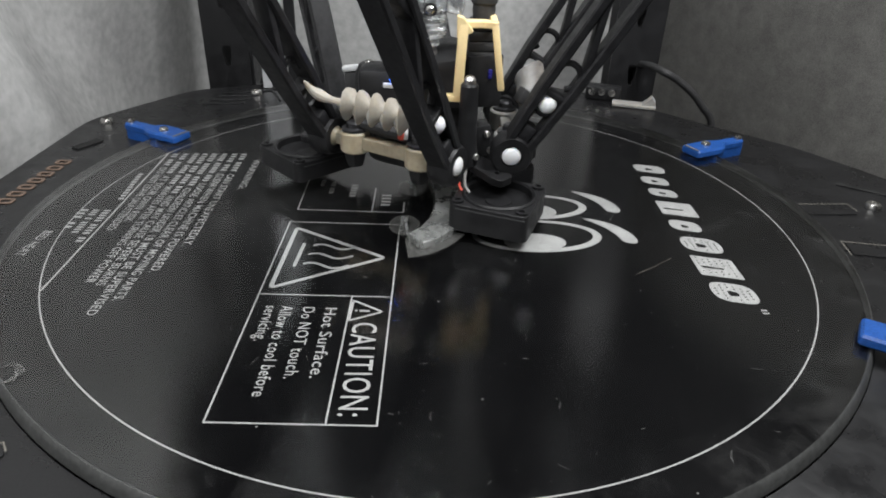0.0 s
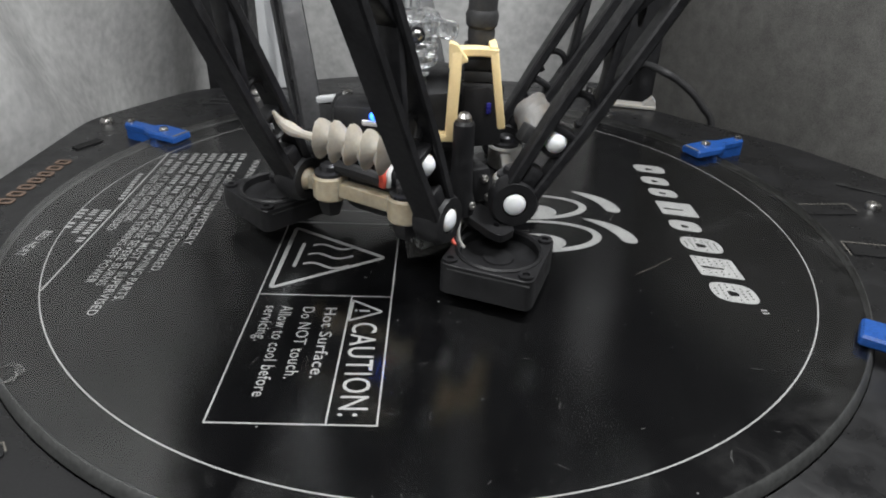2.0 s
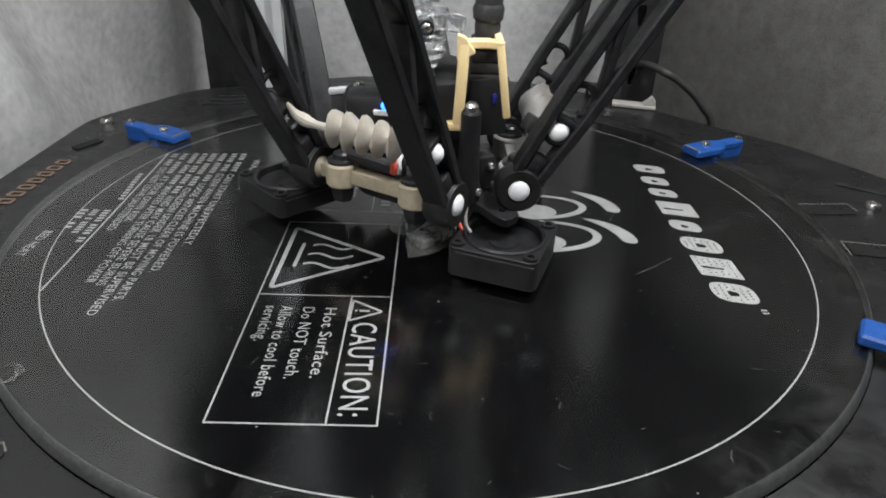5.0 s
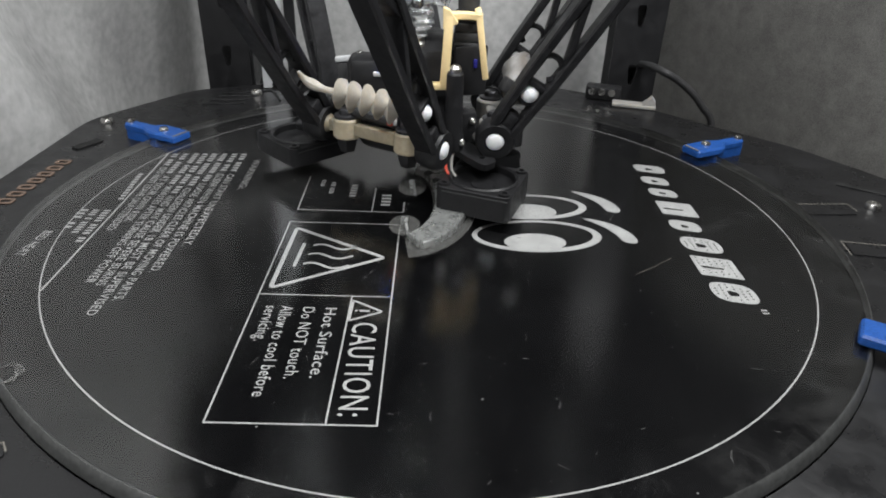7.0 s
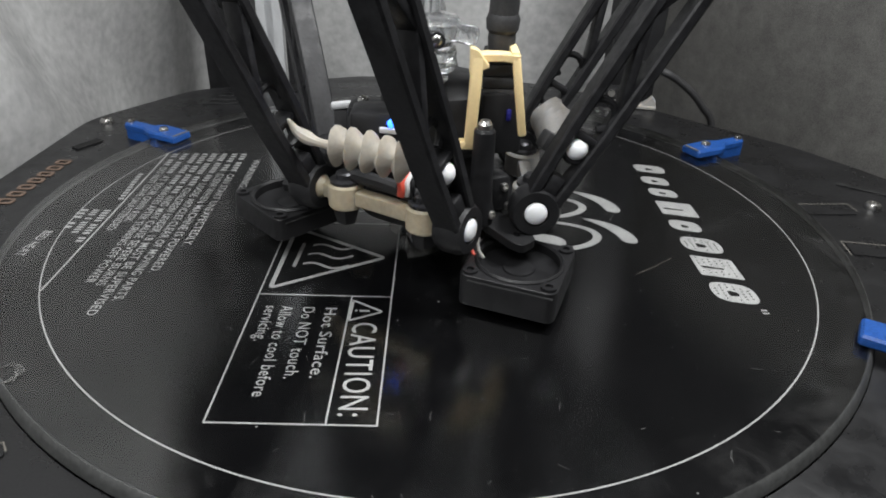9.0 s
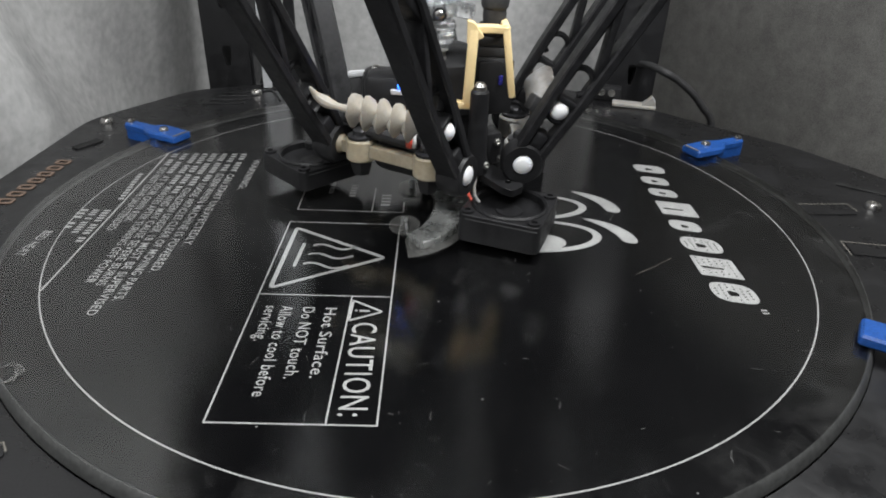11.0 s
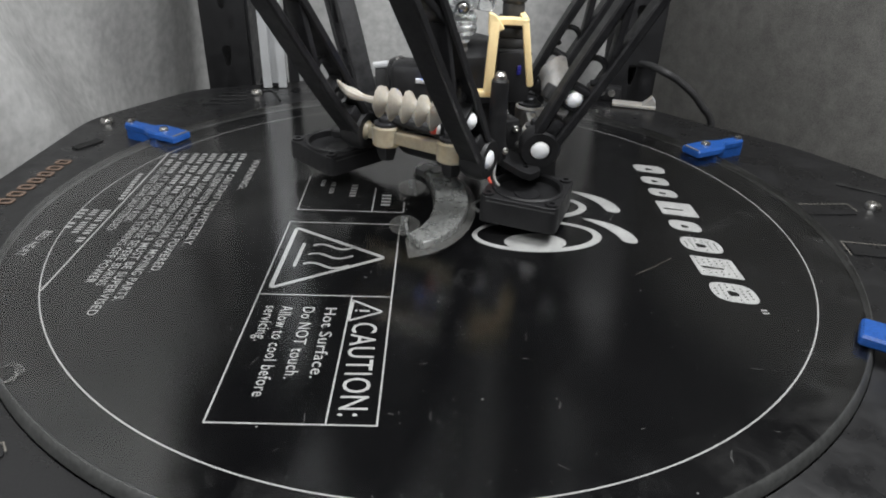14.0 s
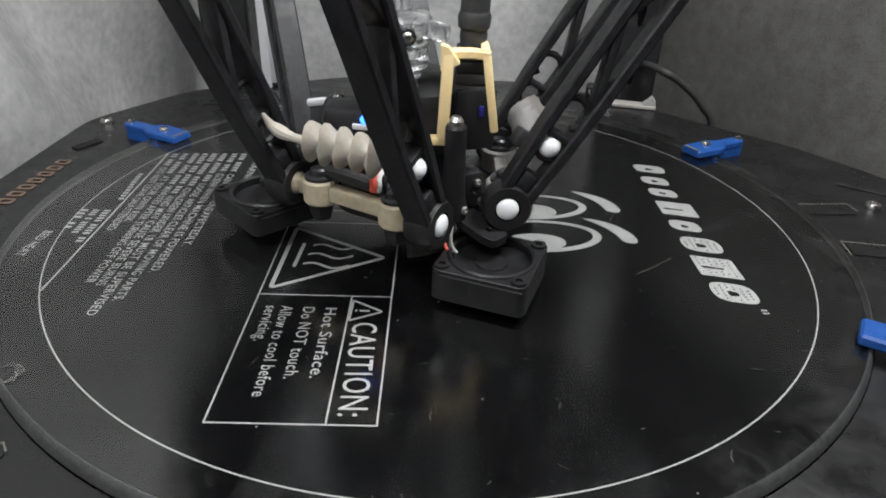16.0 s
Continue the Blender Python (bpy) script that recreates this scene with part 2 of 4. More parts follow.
def circle(r, n=48, cx=0.0, cy=0.0, a0=0.0, a1=360.0, ry=None, turn=0.0):
    out = []
    full = abs(a1 - a0) > 359.9
    for i in range(n if full else n + 1):
        a = radians(a0 + (a1 - a0) * i / n)
        x, y = r * math.cos(a), (ry or r) * math.sin(a)
        c, s = math.cos(radians(turn)), math.sin(radians(turn))
        out.append((cx + x * c - y * s, cy + x * s + y * c))
    return out


def fillet(points, r, n=4):
    """Rounds the corners of an outline."""
    out = []
    pts = [Vector(p) for p in points]
    for i, p in enumerate(pts):
        a, b = pts[i - 1], pts[(i + 1) % len(pts)]
        d1, d2 = (a - p), (b - p)
        k = min(r, d1.length * 0.45, d2.length * 0.45)
        s, e = p + d1.normalized() * k, p + d2.normalized() * k
        for j in range(n + 1):
            t = j / n
            q = s * (1 - t) ** 2 + p * 2 * t * (1 - t) + e * t * t
            out.append((q.x, q.y))
    return out


def screw(parent, m, r=0.0028, name="screw", h=0.0018, mat=None):
    bm = mesh()
    lathe(bm, [(0, 0), (r, 0), (r, h * 0.45), (r * 0.82, h * 0.85), (r * 0.5, h), (r * 0.5, h * 0.5), (0, h * 0.5)], m, 16)
    return part(name, bm, mat or M_STEEL, parent)


# ---- setting: enclosure and board ----
def curtain(name, line, top, bottom, folds, depth, label, cloth=None, steps=100, lean=0.0):
    """A hanging fabric wall along a line, with soft folds that lean as they fall, and thickness."""
    bm = mesh()
    way = smooth_path([(x, y, 0) for x, y in line], 24)
    rows = 14
    for side in (0.0, -0.003):
        grid = []
        for i in range(steps + 1):
            s = i / steps
            f = s * (len(way) - 1)
            k0 = min(int(f), len(way) - 2)
            d = way[k0 + 1] - way[k0]
            here = way[k0] + d * (f - k0)
            n = Vector((-d.y, d.x, 0)).normalized()
            col = []
            for k in range(rows + 1):
                h = k / rows
                w = sum(amp * math.sin(2 * math.pi * (fr * s + ph + 0.11 * h * math.sin(fr) + lean * h)) for fr, amp, ph in folds)
                p = here + n * (depth * w * (0.75 + 0.25 * h) + side)
                col.append(bm.verts.new((p.x, p.y, bottom + (top - bottom) * h)))
            grid.append(col)
        for i in range(steps):
            for k in range(rows):
                bm.faces.new([grid[i][k], grid[i + 1][k], grid[i + 1][k + 1], grid[i][k + 1]])
    return tagged(part(name, bm, cloth or M_CLOTH), label, "wall", kind="structure")


FLOOR_Z, TOP_Z, CLOTH_Z = -0.11, 0.70, 0.19
curtain("wall_west", [(-0.245, -0.52), (-0.232, -0.23), (-0.217, 0.06), (-0.203, 0.348)], 0.30, FLOOR_Z,
        [(3.1, 0.9, 0.30), (5.2, 0.40, 0.85), (11, 0.08, 0.7)], 0.017, "grey fabric enclosure wall hanging in soft folds", lean=1.4)
curtain("wall_north", [(-0.240, 0.338), (0.01, 0.319), (0.26, 0.30)], CLOTH_Z, FLOOR_Z, [(1.5, 0.8, 0.0), (4, 0.3, 0.4)], 0.005,
        "grey fabric enclosure wall behind the printer")
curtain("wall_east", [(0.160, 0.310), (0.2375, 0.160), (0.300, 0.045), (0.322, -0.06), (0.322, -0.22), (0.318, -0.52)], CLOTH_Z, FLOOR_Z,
        [(2.0, 0.9, 0.2), (5.4, 0.15, 0.1)], 0.013, "coarse brown-grey felt enclosure wall beside the printer, toned down for its dimmer light", M_CLOTH_ROUGH, lean=0.1)
curtain("wall_south", [(0.33, -0.51), (0.03, -0.51), (-0.26, -0.51)], CLOTH_Z, FLOOR_Z, [(2, 1.0, 0.2), (6, 0.4, 0.1)], 0.006,
        "grey fabric enclosure wall at the front")


# unseen black panels, added so that the glass mirrors a dark space above
def upper_panel(name, a, b, low):
    bm = mesh()
    a, b = Vector((*a, 0)), Vector((*b, 0))
    d = b - a
    m = Matrix.Translation((a + b) / 2 + Vector((0, 0, (low + TOP_Z) / 2))) @ pose(0, 0, 0, 0, 0, math.degrees(math.atan2(d.y, d.x)))
    box(bm, d.length, 0.006, TOP_Z - low, m)
    tagged(part(name, bm, M_UPPER, smooth=False), "unseen black upper panel added to close the enclosure and darken glass reflections", "wall", kind="structure")


upper_panel("wall_west_upper", (-0.248, -0.53), (-0.212, 0.345), 0.303)
upper_panel("wall_north_upper", (-0.235, 0.346), (0.27, 0.316), CLOTH_Z + 0.003)
upper_panel("wall_east_upper", (0.158, 0.335), (0.345, -0.02), CLOTH_Z + 0.003)
upper_panel("wall_east_front_upper", (0.328, 0.0), (0.328, -0.53), CLOTH_Z + 0.003)
upper_panel("wall_south_upper", (0.335, -0.525), (-0.27, -0.525), CLOTH_Z + 0.003)
bm = mesh()
box(bm, 0.66, 0.94, 0.004, pose(0.03, -0.09, TOP_Z + 0.003))
tagged(part("ceiling", bm, M_UPPER), "unseen black top panel added over the enclosure to darken glass reflections", "ceiling", kind="structure")
bm = mesh()
box(bm, 0.66, 0.94, 0.02, pose(0.03, -0.09, FLOOR_Z - 0.01))
tagged(part("floor", bm, M_BASE), "dark board under the printer", "floor", kind="structure")

# printer base: black board with a round opening for the heated bed
BED_HOLE = 0.1560
OUTLINE = [(-0.190, -0.34), (-0.187, 0.100), (-0.152, 0.160), (-0.112, 0.1785), (-0.055, 0.206), (0.055, 0.206), (0.105, 0.178),
           (0.130, 0.152), (0.155, 0.1265), (0.1895, 0.0955), (0.2165, 0.055), (0.235, 0.015), (0.245, -0.05), (0.245, -0.34)]
base = empty("printer_base", None, "black melamine printer base with a round bed opening", "printer base", kind="structure")
bm = mesh()
prism(bm, fillet(OUTLINE, 0.012), -0.012, 0.0, holes=[circle(BED_HOLE, 128)])
part("top_board", bm, M_BASE, base)
bm = mesh()
prism(bm, [(x * 0.985, y * 0.985) for x, y in OUTLINE], FLOOR_Z, -0.0124, holes=[circle(0.168, 96)])
part("plinth", bm, M_BASE, base)
# latch pockets routed in the board, seen as thin raised rims
for cx, cy, turn, lx, ly in ((0.1690, 0.0175, 5, 0.024, 0.011), (0.1715, -0.0185, -8, 0.026, 0.011), (-0.1010, -0.1310, 38, 0.009, 0.005)):
    bm = mesh()
    pts = [(-lx / 2, -ly / 2), (-lx / 2, ly / 2), (lx / 2, ly / 2), (lx / 2, -ly * 0.2)]
    strip(bm, pts, 0.0004, 0.0005)
    ob = part("worn_rim", bm, M_SCRATCH, base, "pale worn pocket edge")
    ob.matrix_basis = pose(cx, cy, 0, 0, 0, turn)
    bm = mesh()
    prism(bm, fillet([(-lx * 0.45, -ly * 0.4), (lx * 0.45, -ly * 0.4), (lx * 0.45, ly * 0.4), (-lx * 0.45, ly * 0.4)], 0.001), 0.0001, 0.0004)
    ob = part("latch_tab", bm, M_BASE, base)
    ob.matrix_basis = pose(cx, cy, 0, 0, 0, turn)
for x, y in ((-0.1755, 0.0958), (0.1905, 0.0215), (-0.112, 0.156)):
    screw(base, pose(x, y, 0.0), 0.0034, "dome_screw", 0.0028)
# thin dark plate standing in for the shade inside a routed pocket
bm = mesh()
box(bm, 0.014, 0.005, 0.0006, pose(-0.1705, 0.0640, 0.0005, 0, 0, 62), 0.0002)
part("slot_shade", bm, M_UPPER, base)
bm = mesh()
for k in range(4):
    box(bm, 0.024, 0.0046, 0.0010, pose(-0.126 + k * 0.002, 0.136 + 0.0080 * k, 0.0003, 0, 0, 12), 0.0004)
part("vent_ribs", bm, M_BASE, base)
# flat dark strip painting the shade of a routed slot beside the screw
bm = mesh()
box(bm, 0.034, 0.0030, 0.0003, pose(0.2020, 0.0375, 0.0003, 0, 0, -33), 0.0001)
part("slot_shade", bm, M_UPPER, base)
# copper-coloured maker's mark along the board's edge, as plain shapes
for k in range(7):
    bm = mesh()
    o = fillet([(-0.0034, -0.0025), (0.0034, -0.0025), (0.0034, 0.0025), (-0.0034, 0.0025)], 0.0016)
    i = fillet([(-0.0020, -0.0011), (0.0020, -0.0011), (0.0020, 0.0011), (-0.0020, 0.0011)], 0.0007)
    prism(bm, o, 0.0002, 0.0004, holes=[i])
    ob = part("mark", bm, M_COPPER, base)
    ob.matrix_basis = pose(-0.1707 - 0.00032 * k, 0.0411 - 0.0069 * k, 0, 0, 0, 3)

# ---- heated bed with its print and glass ----
bed = empty("heated_bed", None, "round black heated bed with white printed warnings under glass", "heated bed")
bm = mesh()
prism(bm, circle(0.1542, 180), -0.0035, 0.0)
part("bed_board", bm, M_BED, bed)
bm = mesh()
lathe(bm, [(0.1541, 0.0039), (0, 0.0039)], seg=180, caps=False)
glass = part("glass_plate", bm, M_GLASS, bed, "clear round glass print plate with dust", sharp=8)
glass.visible_shadow = False
bm = mesh()
lathe(bm, [(0.1541, 0.0003), (0.1557, 0.0004), (0.1556, 0.0009), (0.1550, 0.0024), (0.1544, 0.0034), (0.1538, 0.00392)], seg=180, caps=False)
part("glass_edge", bm, M_EDGE, bed, "frosted grey ground edge of the glass", sharp=60)
INK_Z = 0.00025


def ink(name, bm, parent=bed, label=""):
    return part(name, bm, M_INK, parent, label, smooth=False)


bm = mesh()
strip(bm, circle(0.1400, 180), 0.00044, INK_Z, closed=True)
ink("ring_line", bm)
bm = mesh()
strip(bm, [(-0.1283, 0.0560), (-0.1247, -0.0630)], 0.0007, INK_Z)
ink("chord_line", bm)
LABEL = pose(-0.05630, -0.00980, 0, 0, 0, math.degrees(0.0125))


def at_label(x, y):
    """A place in the warning label: x across, y towards the reader."""
    p = LABEL @ Vector((x, -y, 0))
    return (p.x, p.y)


W, L1, L2, G = 0.0429, 0.0507, 0.1079, 0.0301
bm = mesh()
strip(bm, [at_label(0, 0), at_label(W, 0), at_label(W, L2), at_label(0, L2)], 0.00048, INK_Z, closed=True)
strip(bm, [at_label(0.0003, L1), at_label(W - 0.0003, L1)], 0.00048, INK_Z)
strip(bm, [at_label(G, L1 + 0.0003), at_label(G, L2 - 0.0003)], 0.00048, INK_Z)
ink("label_frame", bm)
bm = mesh()
tri = [(-0.0526, -0.0147), (-0.0529, -0.0567), (-0.0172, -0.0350)]
strip(bm, fillet(tri, 0.0018, 3), 0.0015, INK_Z, closed=True)
ink("hot_triangle", bm)
bm = mesh()
for k in range(3):
    yy = -0.0285 - 0.0066 * k
    pts = [(-0.0440 - 0.0006 * k + 0.0160 * i / 22, yy + 0.0016 * math.sin(2 * math.pi * (i / 22) + 0.4)) for i in range(23)]
    strip(bm, pts, 0.0011, INK_Z)
strip(bm, [(-0.0475, -0.0265), (-0.0480, -0.0430)], 0.0013, INK_Z)
ink("heat_waves", bm)
bm = mesh()
strip(bm, [(-0.0565, 0.0345), (-0.0556, 0.0012), (-0.0128, 0.0014), (-0.0130, 0.0110)], 0.0005, INK_Z)
strip(bm, [(-0.0256, 0.0014), (-0.0261, 0.0240)], 0.0005, INK_Z)
ink("second_label_frame", bm)


def lettering(text, cap, length, x, y, turn=-89.3, name="lettering"):
    """Printed words of that capital height, stretched to that length, read along the turned x axis."""
    cu = bpy.data.curves.new(name, "FONT")
    cu.body, cu.size, cu.resolution_u = text, 1.0, 3
    cu.offset = 0.002
    cu.space_character = 1.08
    tmp = bpy.data.objects.new(name, cu)
    scene.collection.objects.link(tmp)
    dg = bpy.context.evaluated_depsgraph_get()
    me = bpy.data.meshes.new_from_object(tmp.evaluated_get(dg))
    bpy.data.objects.remove(tmp)
    me.materials.clear()
    me.materials.append(M_INK)
    xs = [v.co.x for v in me.vertices]
    me.transform(Matrix.Diagonal((length / max(xs), cap / 0.70, 1, 1)))
    ob = new(name, me)
    ob.parent = bed
    ob.matrix_basis = pose(x, y, INK_Z, 0, 0, turn)
    return ob


def bars(words, cap, length, x, y, turn=-89.3, name="text_bar"):
    """Unreadable words as plain bars; words are their lengths in letters."""
    bm = mesh()
    unit = length / (sum(words) + 0.8 * (len(words) - 1))
    u = 0.0
    for n in words:
        w = n * unit
        for k in range(n):
            prism(bm, [(u + k * unit, cap * 0.10), (u + (k + 0.52) * unit, cap * 0.10), (u + (k + 0.52) * unit, cap * 0.90), (u + k * unit, cap * 0.90)], 0, 0.00005)
        u += w + 0.8 * unit
    ob = part(name, bm, M_INK, bed, smooth=False)
    ob.matrix_basis = pose(x, y, INK_Z - 0.0001, 0, 0, turn)
    return ob


lettering("CAUTION:", 0.0076, 0.0400, -0.0234, -0.0742, -88.4)
bm = mesh()
strip(bm, fillet([(-0.0248, -0.0625), (-0.0249, -0.0735), (-0.0150, -0.0683)], 0.001, 2), 0.0008, INK_Z, closed=True)
strip(bm, [(-0.0222, -0.0681), (-0.0190, -0.0681)], 0.0009, INK_Z)
strip(bm, [(-0.0236, -0.0681), (-0.0229, -0.0681)], 0.0009, INK_Z)
ink("caution_triangle", bm)
for text, x, n in (("Hot Surface.", -0.0334, 0.0345), ("Do NOT touch.", -0.0403, 0.0350), ("Allow to cool before", -0.0472, 0.0425), ("servicing.", -0.0521, 0.0185)):
    lettering(text, 0.0037, n * 0.97, x + 0.0004, -0.0668, -88.4)
bars([4], 0.0048, 0.0120, -0.0232, 0.0180)
bars([5], 0.0034, 0.0130, -0.0372, 0.0270)
bars([3, 4], 0.0024, 0.0120, -0.0462, 0.0290)
bars([4], 0.0022, 0.0070, -0.0508, 0.0310)
# long warning: the words that can be read, bars for the rest
WARN = [
    ("WARNING:", [], (-0.0862, 0.0520), (-0.0848, 0.0190)),
    ("CAN START UNEXPECTEDLY.", [3, 4], (-0.0944, 0.0587), (-0.0909, -0.0313)),
    ("CLEAR WHEN MACHINE IS POWERED.", [4, 3], (-0.0988, 0.0583), (-0.0956, -0.0498)),
    ("LOOSE ARTICLES CLEAR OF MOVING PARTS.", [4, 5, 3], (-0.1035, 0.0579), (-0.1002, -0.0670)),
    ("CHILDREN UNDER 18 MUST BE SUPERVISED", [4, 5, 4], (-0.1082, 0.0574), (-0.1047, -0.0751)),
    ("AND MAY CAUSE SEVERE BURNS", [5, 3, 4, 3], (-0.1125, 0.0571), (-0.1093, -0.0587)),
    ("MINUTES AFTER TURNING OFF POWER", [5, 4, 4], (-0.1166, 0.0567), (-0.1135, -0.0573)),
    ("AT YOUR OWN RISK", [3, 5], (-0.1216, 0.0562), (-0.1195, -0.0142)),
    ("DO NOT LEAVE UNATTENDED", [2, 3], (-0.1261, 0.0558), (-0.1229, -0.0214)),
]
for text, front, (x0, y0), (x1, y1) in WARN:
    cap, turn = 0.0031, math.degrees(math.atan2(y1 - y0, x1 - x0))
    total = math.hypot(x1 - x0, y1 - y0)
    unit = total / (len(text) + sum(front) + 0.8 * len(front))
    n = unit * (sum(front) + 0.8 * (len(front) - 1)) if front else 0.0
    if front:
        bars(front, cap, n, x0, y0, turn)
        n += 0.8 * unit
    lettering(text, cap, total - n, x0 + (x1 - x0) * n / total, y0 + (y1 - y0) * n / total, turn)
bars([10], 0.0026, 0.0278, -0.1327, 0.0312, -84.5)
for k, w in enumerate(([5, 4, 2], [3, 1, 5], [3, 2])):
    bars(w, 0.0032, (0.0268, 0.0200, 0.0170)[k], -0.1312 - 0.0044 * k, -0.0050, -87.5)
lettering("BED HEAT", 0.0034, 0.0185, -0.1445, -0.0232, -93)

# maker's mark: cartoon eyes and a slanted line of blocks, as plain shapes
bm = mesh()
for cx, cy, rx, ry, turn in ((0.0398, -0.0143, 0.0252, 0.0128, 4), (0.0392, 0.0112, 0.0246, 0.0118, 4)):
    prism(bm, circle(rx, 64, cx, cy, ry=ry, turn=turn), 0, 0.00005,
          holes=[circle(rx - 0.0026, 64, cx - 0.0006, cy + 0.0004, ry=ry - 0.0021, turn=turn)])
for cx, cy in ((0.0385, -0.0197), (0.0385, 0.0064)):
    prism(bm, circle(0.0118, 48, cx, cy, ry=0.0068, turn=4), 0.00006, 0.00011)
ob = ink("eye_mark", bm)
ob.location.z = INK_Z - 0.0001
for dx, dy in ((0.0, 0.0), (0.0008, -0.0262)):
    bm = mesh()
    brow = [(0.0590 + dx, 0.0284 + dy), (0.0655 + dx, 0.0268 + dy), (0.0718 + dx, 0.0228 + dy), (0.0762 + dx, 0.0172 + dy), (0.0780 + dx, 0.0108 + dy),
               (0.0765 + dx, 0.0078 + dy), (0.0718 + dx, 0.0088 + dy), (0.0705 + dx, 0.0150 + dy), (0.0668 + dx, 0.0210 + dy), (0.0620 + dx, 0.0258 + dy)]
    prism(bm, fillet(brow, 0.0022, 3), 0, 0.00005)
    ob = ink("brow_mark", bm)
    ob.location.z = INK_Z - 0.0001
for y0, y1, hgt, r, dots in ((0.0632, 0.0512, 0.0140, 0.0042, 0), (0.0487, 0.0372, 0.0118, 0.0046, 0), (0.0353, 0.0243, 0.0118, 0.0046, 0),
                             (0.0215, 0.0058, 0.0145, 0.0008, 0), (0.0040, -0.0078, 0.0118, 0.0046, 0), (-0.0103, -0.0246, 0.0146, 0.0052, 1),
                             (-0.0256, -0.0422, 0.0145, 0.0008, 1), (-0.0431, -0.0580, 0.0146, 0.0052, 1)):
    bm = mesh()
    slant = 0.0030
    w = y0 - y1 - slant
    o = fillet([(0, 0), (w, 0), (w + slant, hgt), (slant, hgt)], r, 6)
    low, high, wide = (0.36, 0.60, 0.16) if r > 0.002 else (0.12, 0.66, 0.06)
    holes = [fillet([(w * (0.56 - wide) + slant * low, hgt * low), (w * (0.56 + wide) + slant * low, hgt * low),
                     (w * (0.56 + wide * 0.6) + slant * high, hgt * high), (w * (0.56 - wide * 0.6) + slant * high, hgt * high)], 0.0008, 2)]
    if dots:
        for a in range(6):
            for b in range(6):
                f, g = (a + 0.8 + 0.5 * (b % 2)) / 7.4, (b + 0.8) / 6.8
                edge = (f - 0.5) ** 2 + (g - 0.5) ** 2 < 0.185 if r > 0.002 else True
                if edge and (abs(f - 0.56) > wide + 0.08 or not low - 0.08 < g < high + 0.08):
                    holes.append(circle(0.00042, 6, f * w + slant * g, g * hgt))
    prism(bm, o, 0, 0.00005, holes=holes)
    ob = part("block_mark", bm, M_INK, bed, smooth=False)
    ob.matrix_basis = pose(0.0952, y0, INK_Z - 0.0001, 0, 0, -90)
bars([2], 0.0026, 0.0032, 0.1072, -0.0602)

# marks on the glass: scratch and specks
GLASS_Z = 0.0040
bm = mesh()
strip(bm, [(0.0692, -0.0470), (0.0770, -0.0415), (0.0850, -0.0350)], 0.00014, GLASS_Z)
tagged(part("scratch", bm, M_SCRATCH, bed, "thin pale scratch"), "thin pale scratch")
rng = random.Random(5)
bm = mesh()
for k in range(700):
    r, a = 0.152 * math.sqrt(rng.random()), rng.random() * 6.283
    s = 0.00009 + 0.0004 * rng.random() ** 8
    x, y2 = r * math.cos(a), r * math.sin(a)
    prism(bm, circle(s, 5, x, y2, ry=s * (0.25 + 0.6 * rng.random()), turn=rng.random() * 180), GLASS_Z, GLASS_Z + 0.0001)
tagged(part("dust_specks", bm, M_DUST, bed, smooth=False), kind="stuff")
bm = mesh()
for k in range(120):
    r, a, turn = 0.150 * math.sqrt(rng.random()), rng.random() * 6.283, rng.random() * 6.283
    n = 0.0010 + 0.0030 * rng.random() ** 2
    bend = rng.uniform(-0.9, 0.9)
    pts, x, y2 = [], r * math.cos(a), r * math.sin(a)
    for j in range(5):
        pts.append((x, y2))
        x, y2 = x + n / 4 * math.cos(turn + bend * j / 4), y2 + n / 4 * math.sin(turn + bend * j / 4)
    strip(bm, pts, 0.00008, GLASS_Z + 0.00004)
tagged(part("lint", bm, M_DUST, bed, smooth=False), kind="stuff")
bm = mesh()
for k in range(160):
    x, y2 = rng.uniform(-0.185, 0.235), rng.uniform(-0.16, 0.15)
    if math.hypot(x, y2) > 0.159 and (x < 0.12 or y2 < 0.06) and (x > -0.13 or y2 < 0.09):
        s = 0.00012 + 0.0006 * rng.random() ** 5
        prism(bm, circle(s, 5, x, y2, ry=s * (0.3 + 0.6 * rng.random()), turn=rng.random() * 180), 0.0001, 0.00025)
tagged(part("dust_specks", bm, M_DUST, base, smooth=False), kind="stuff")
# a dried, broken ring of glue near the rim
bm = mesh()
for k in range(7):
    wob = [(-0.1085 + (0.0018 + 0.0003 * k) * math.cos(radians(j * 9)) * (1 + 0.16 * math.sin(j * 0.9 + k)),
            -0.1072 + (0.0026 + 0.0003 * k) * math.sin(radians(j * 9)) * (1 + 0.12 * math.sin(j * 0.7 + 2 * k))) for j in range(-14 + 2 * k, 6 + 2 * k)]
    strip(bm, wob, 0.0005, GLASS_Z + 0.00005 * k)
part("glue_smear", bm, M_BRIM, bed, "dried clear glue ring")


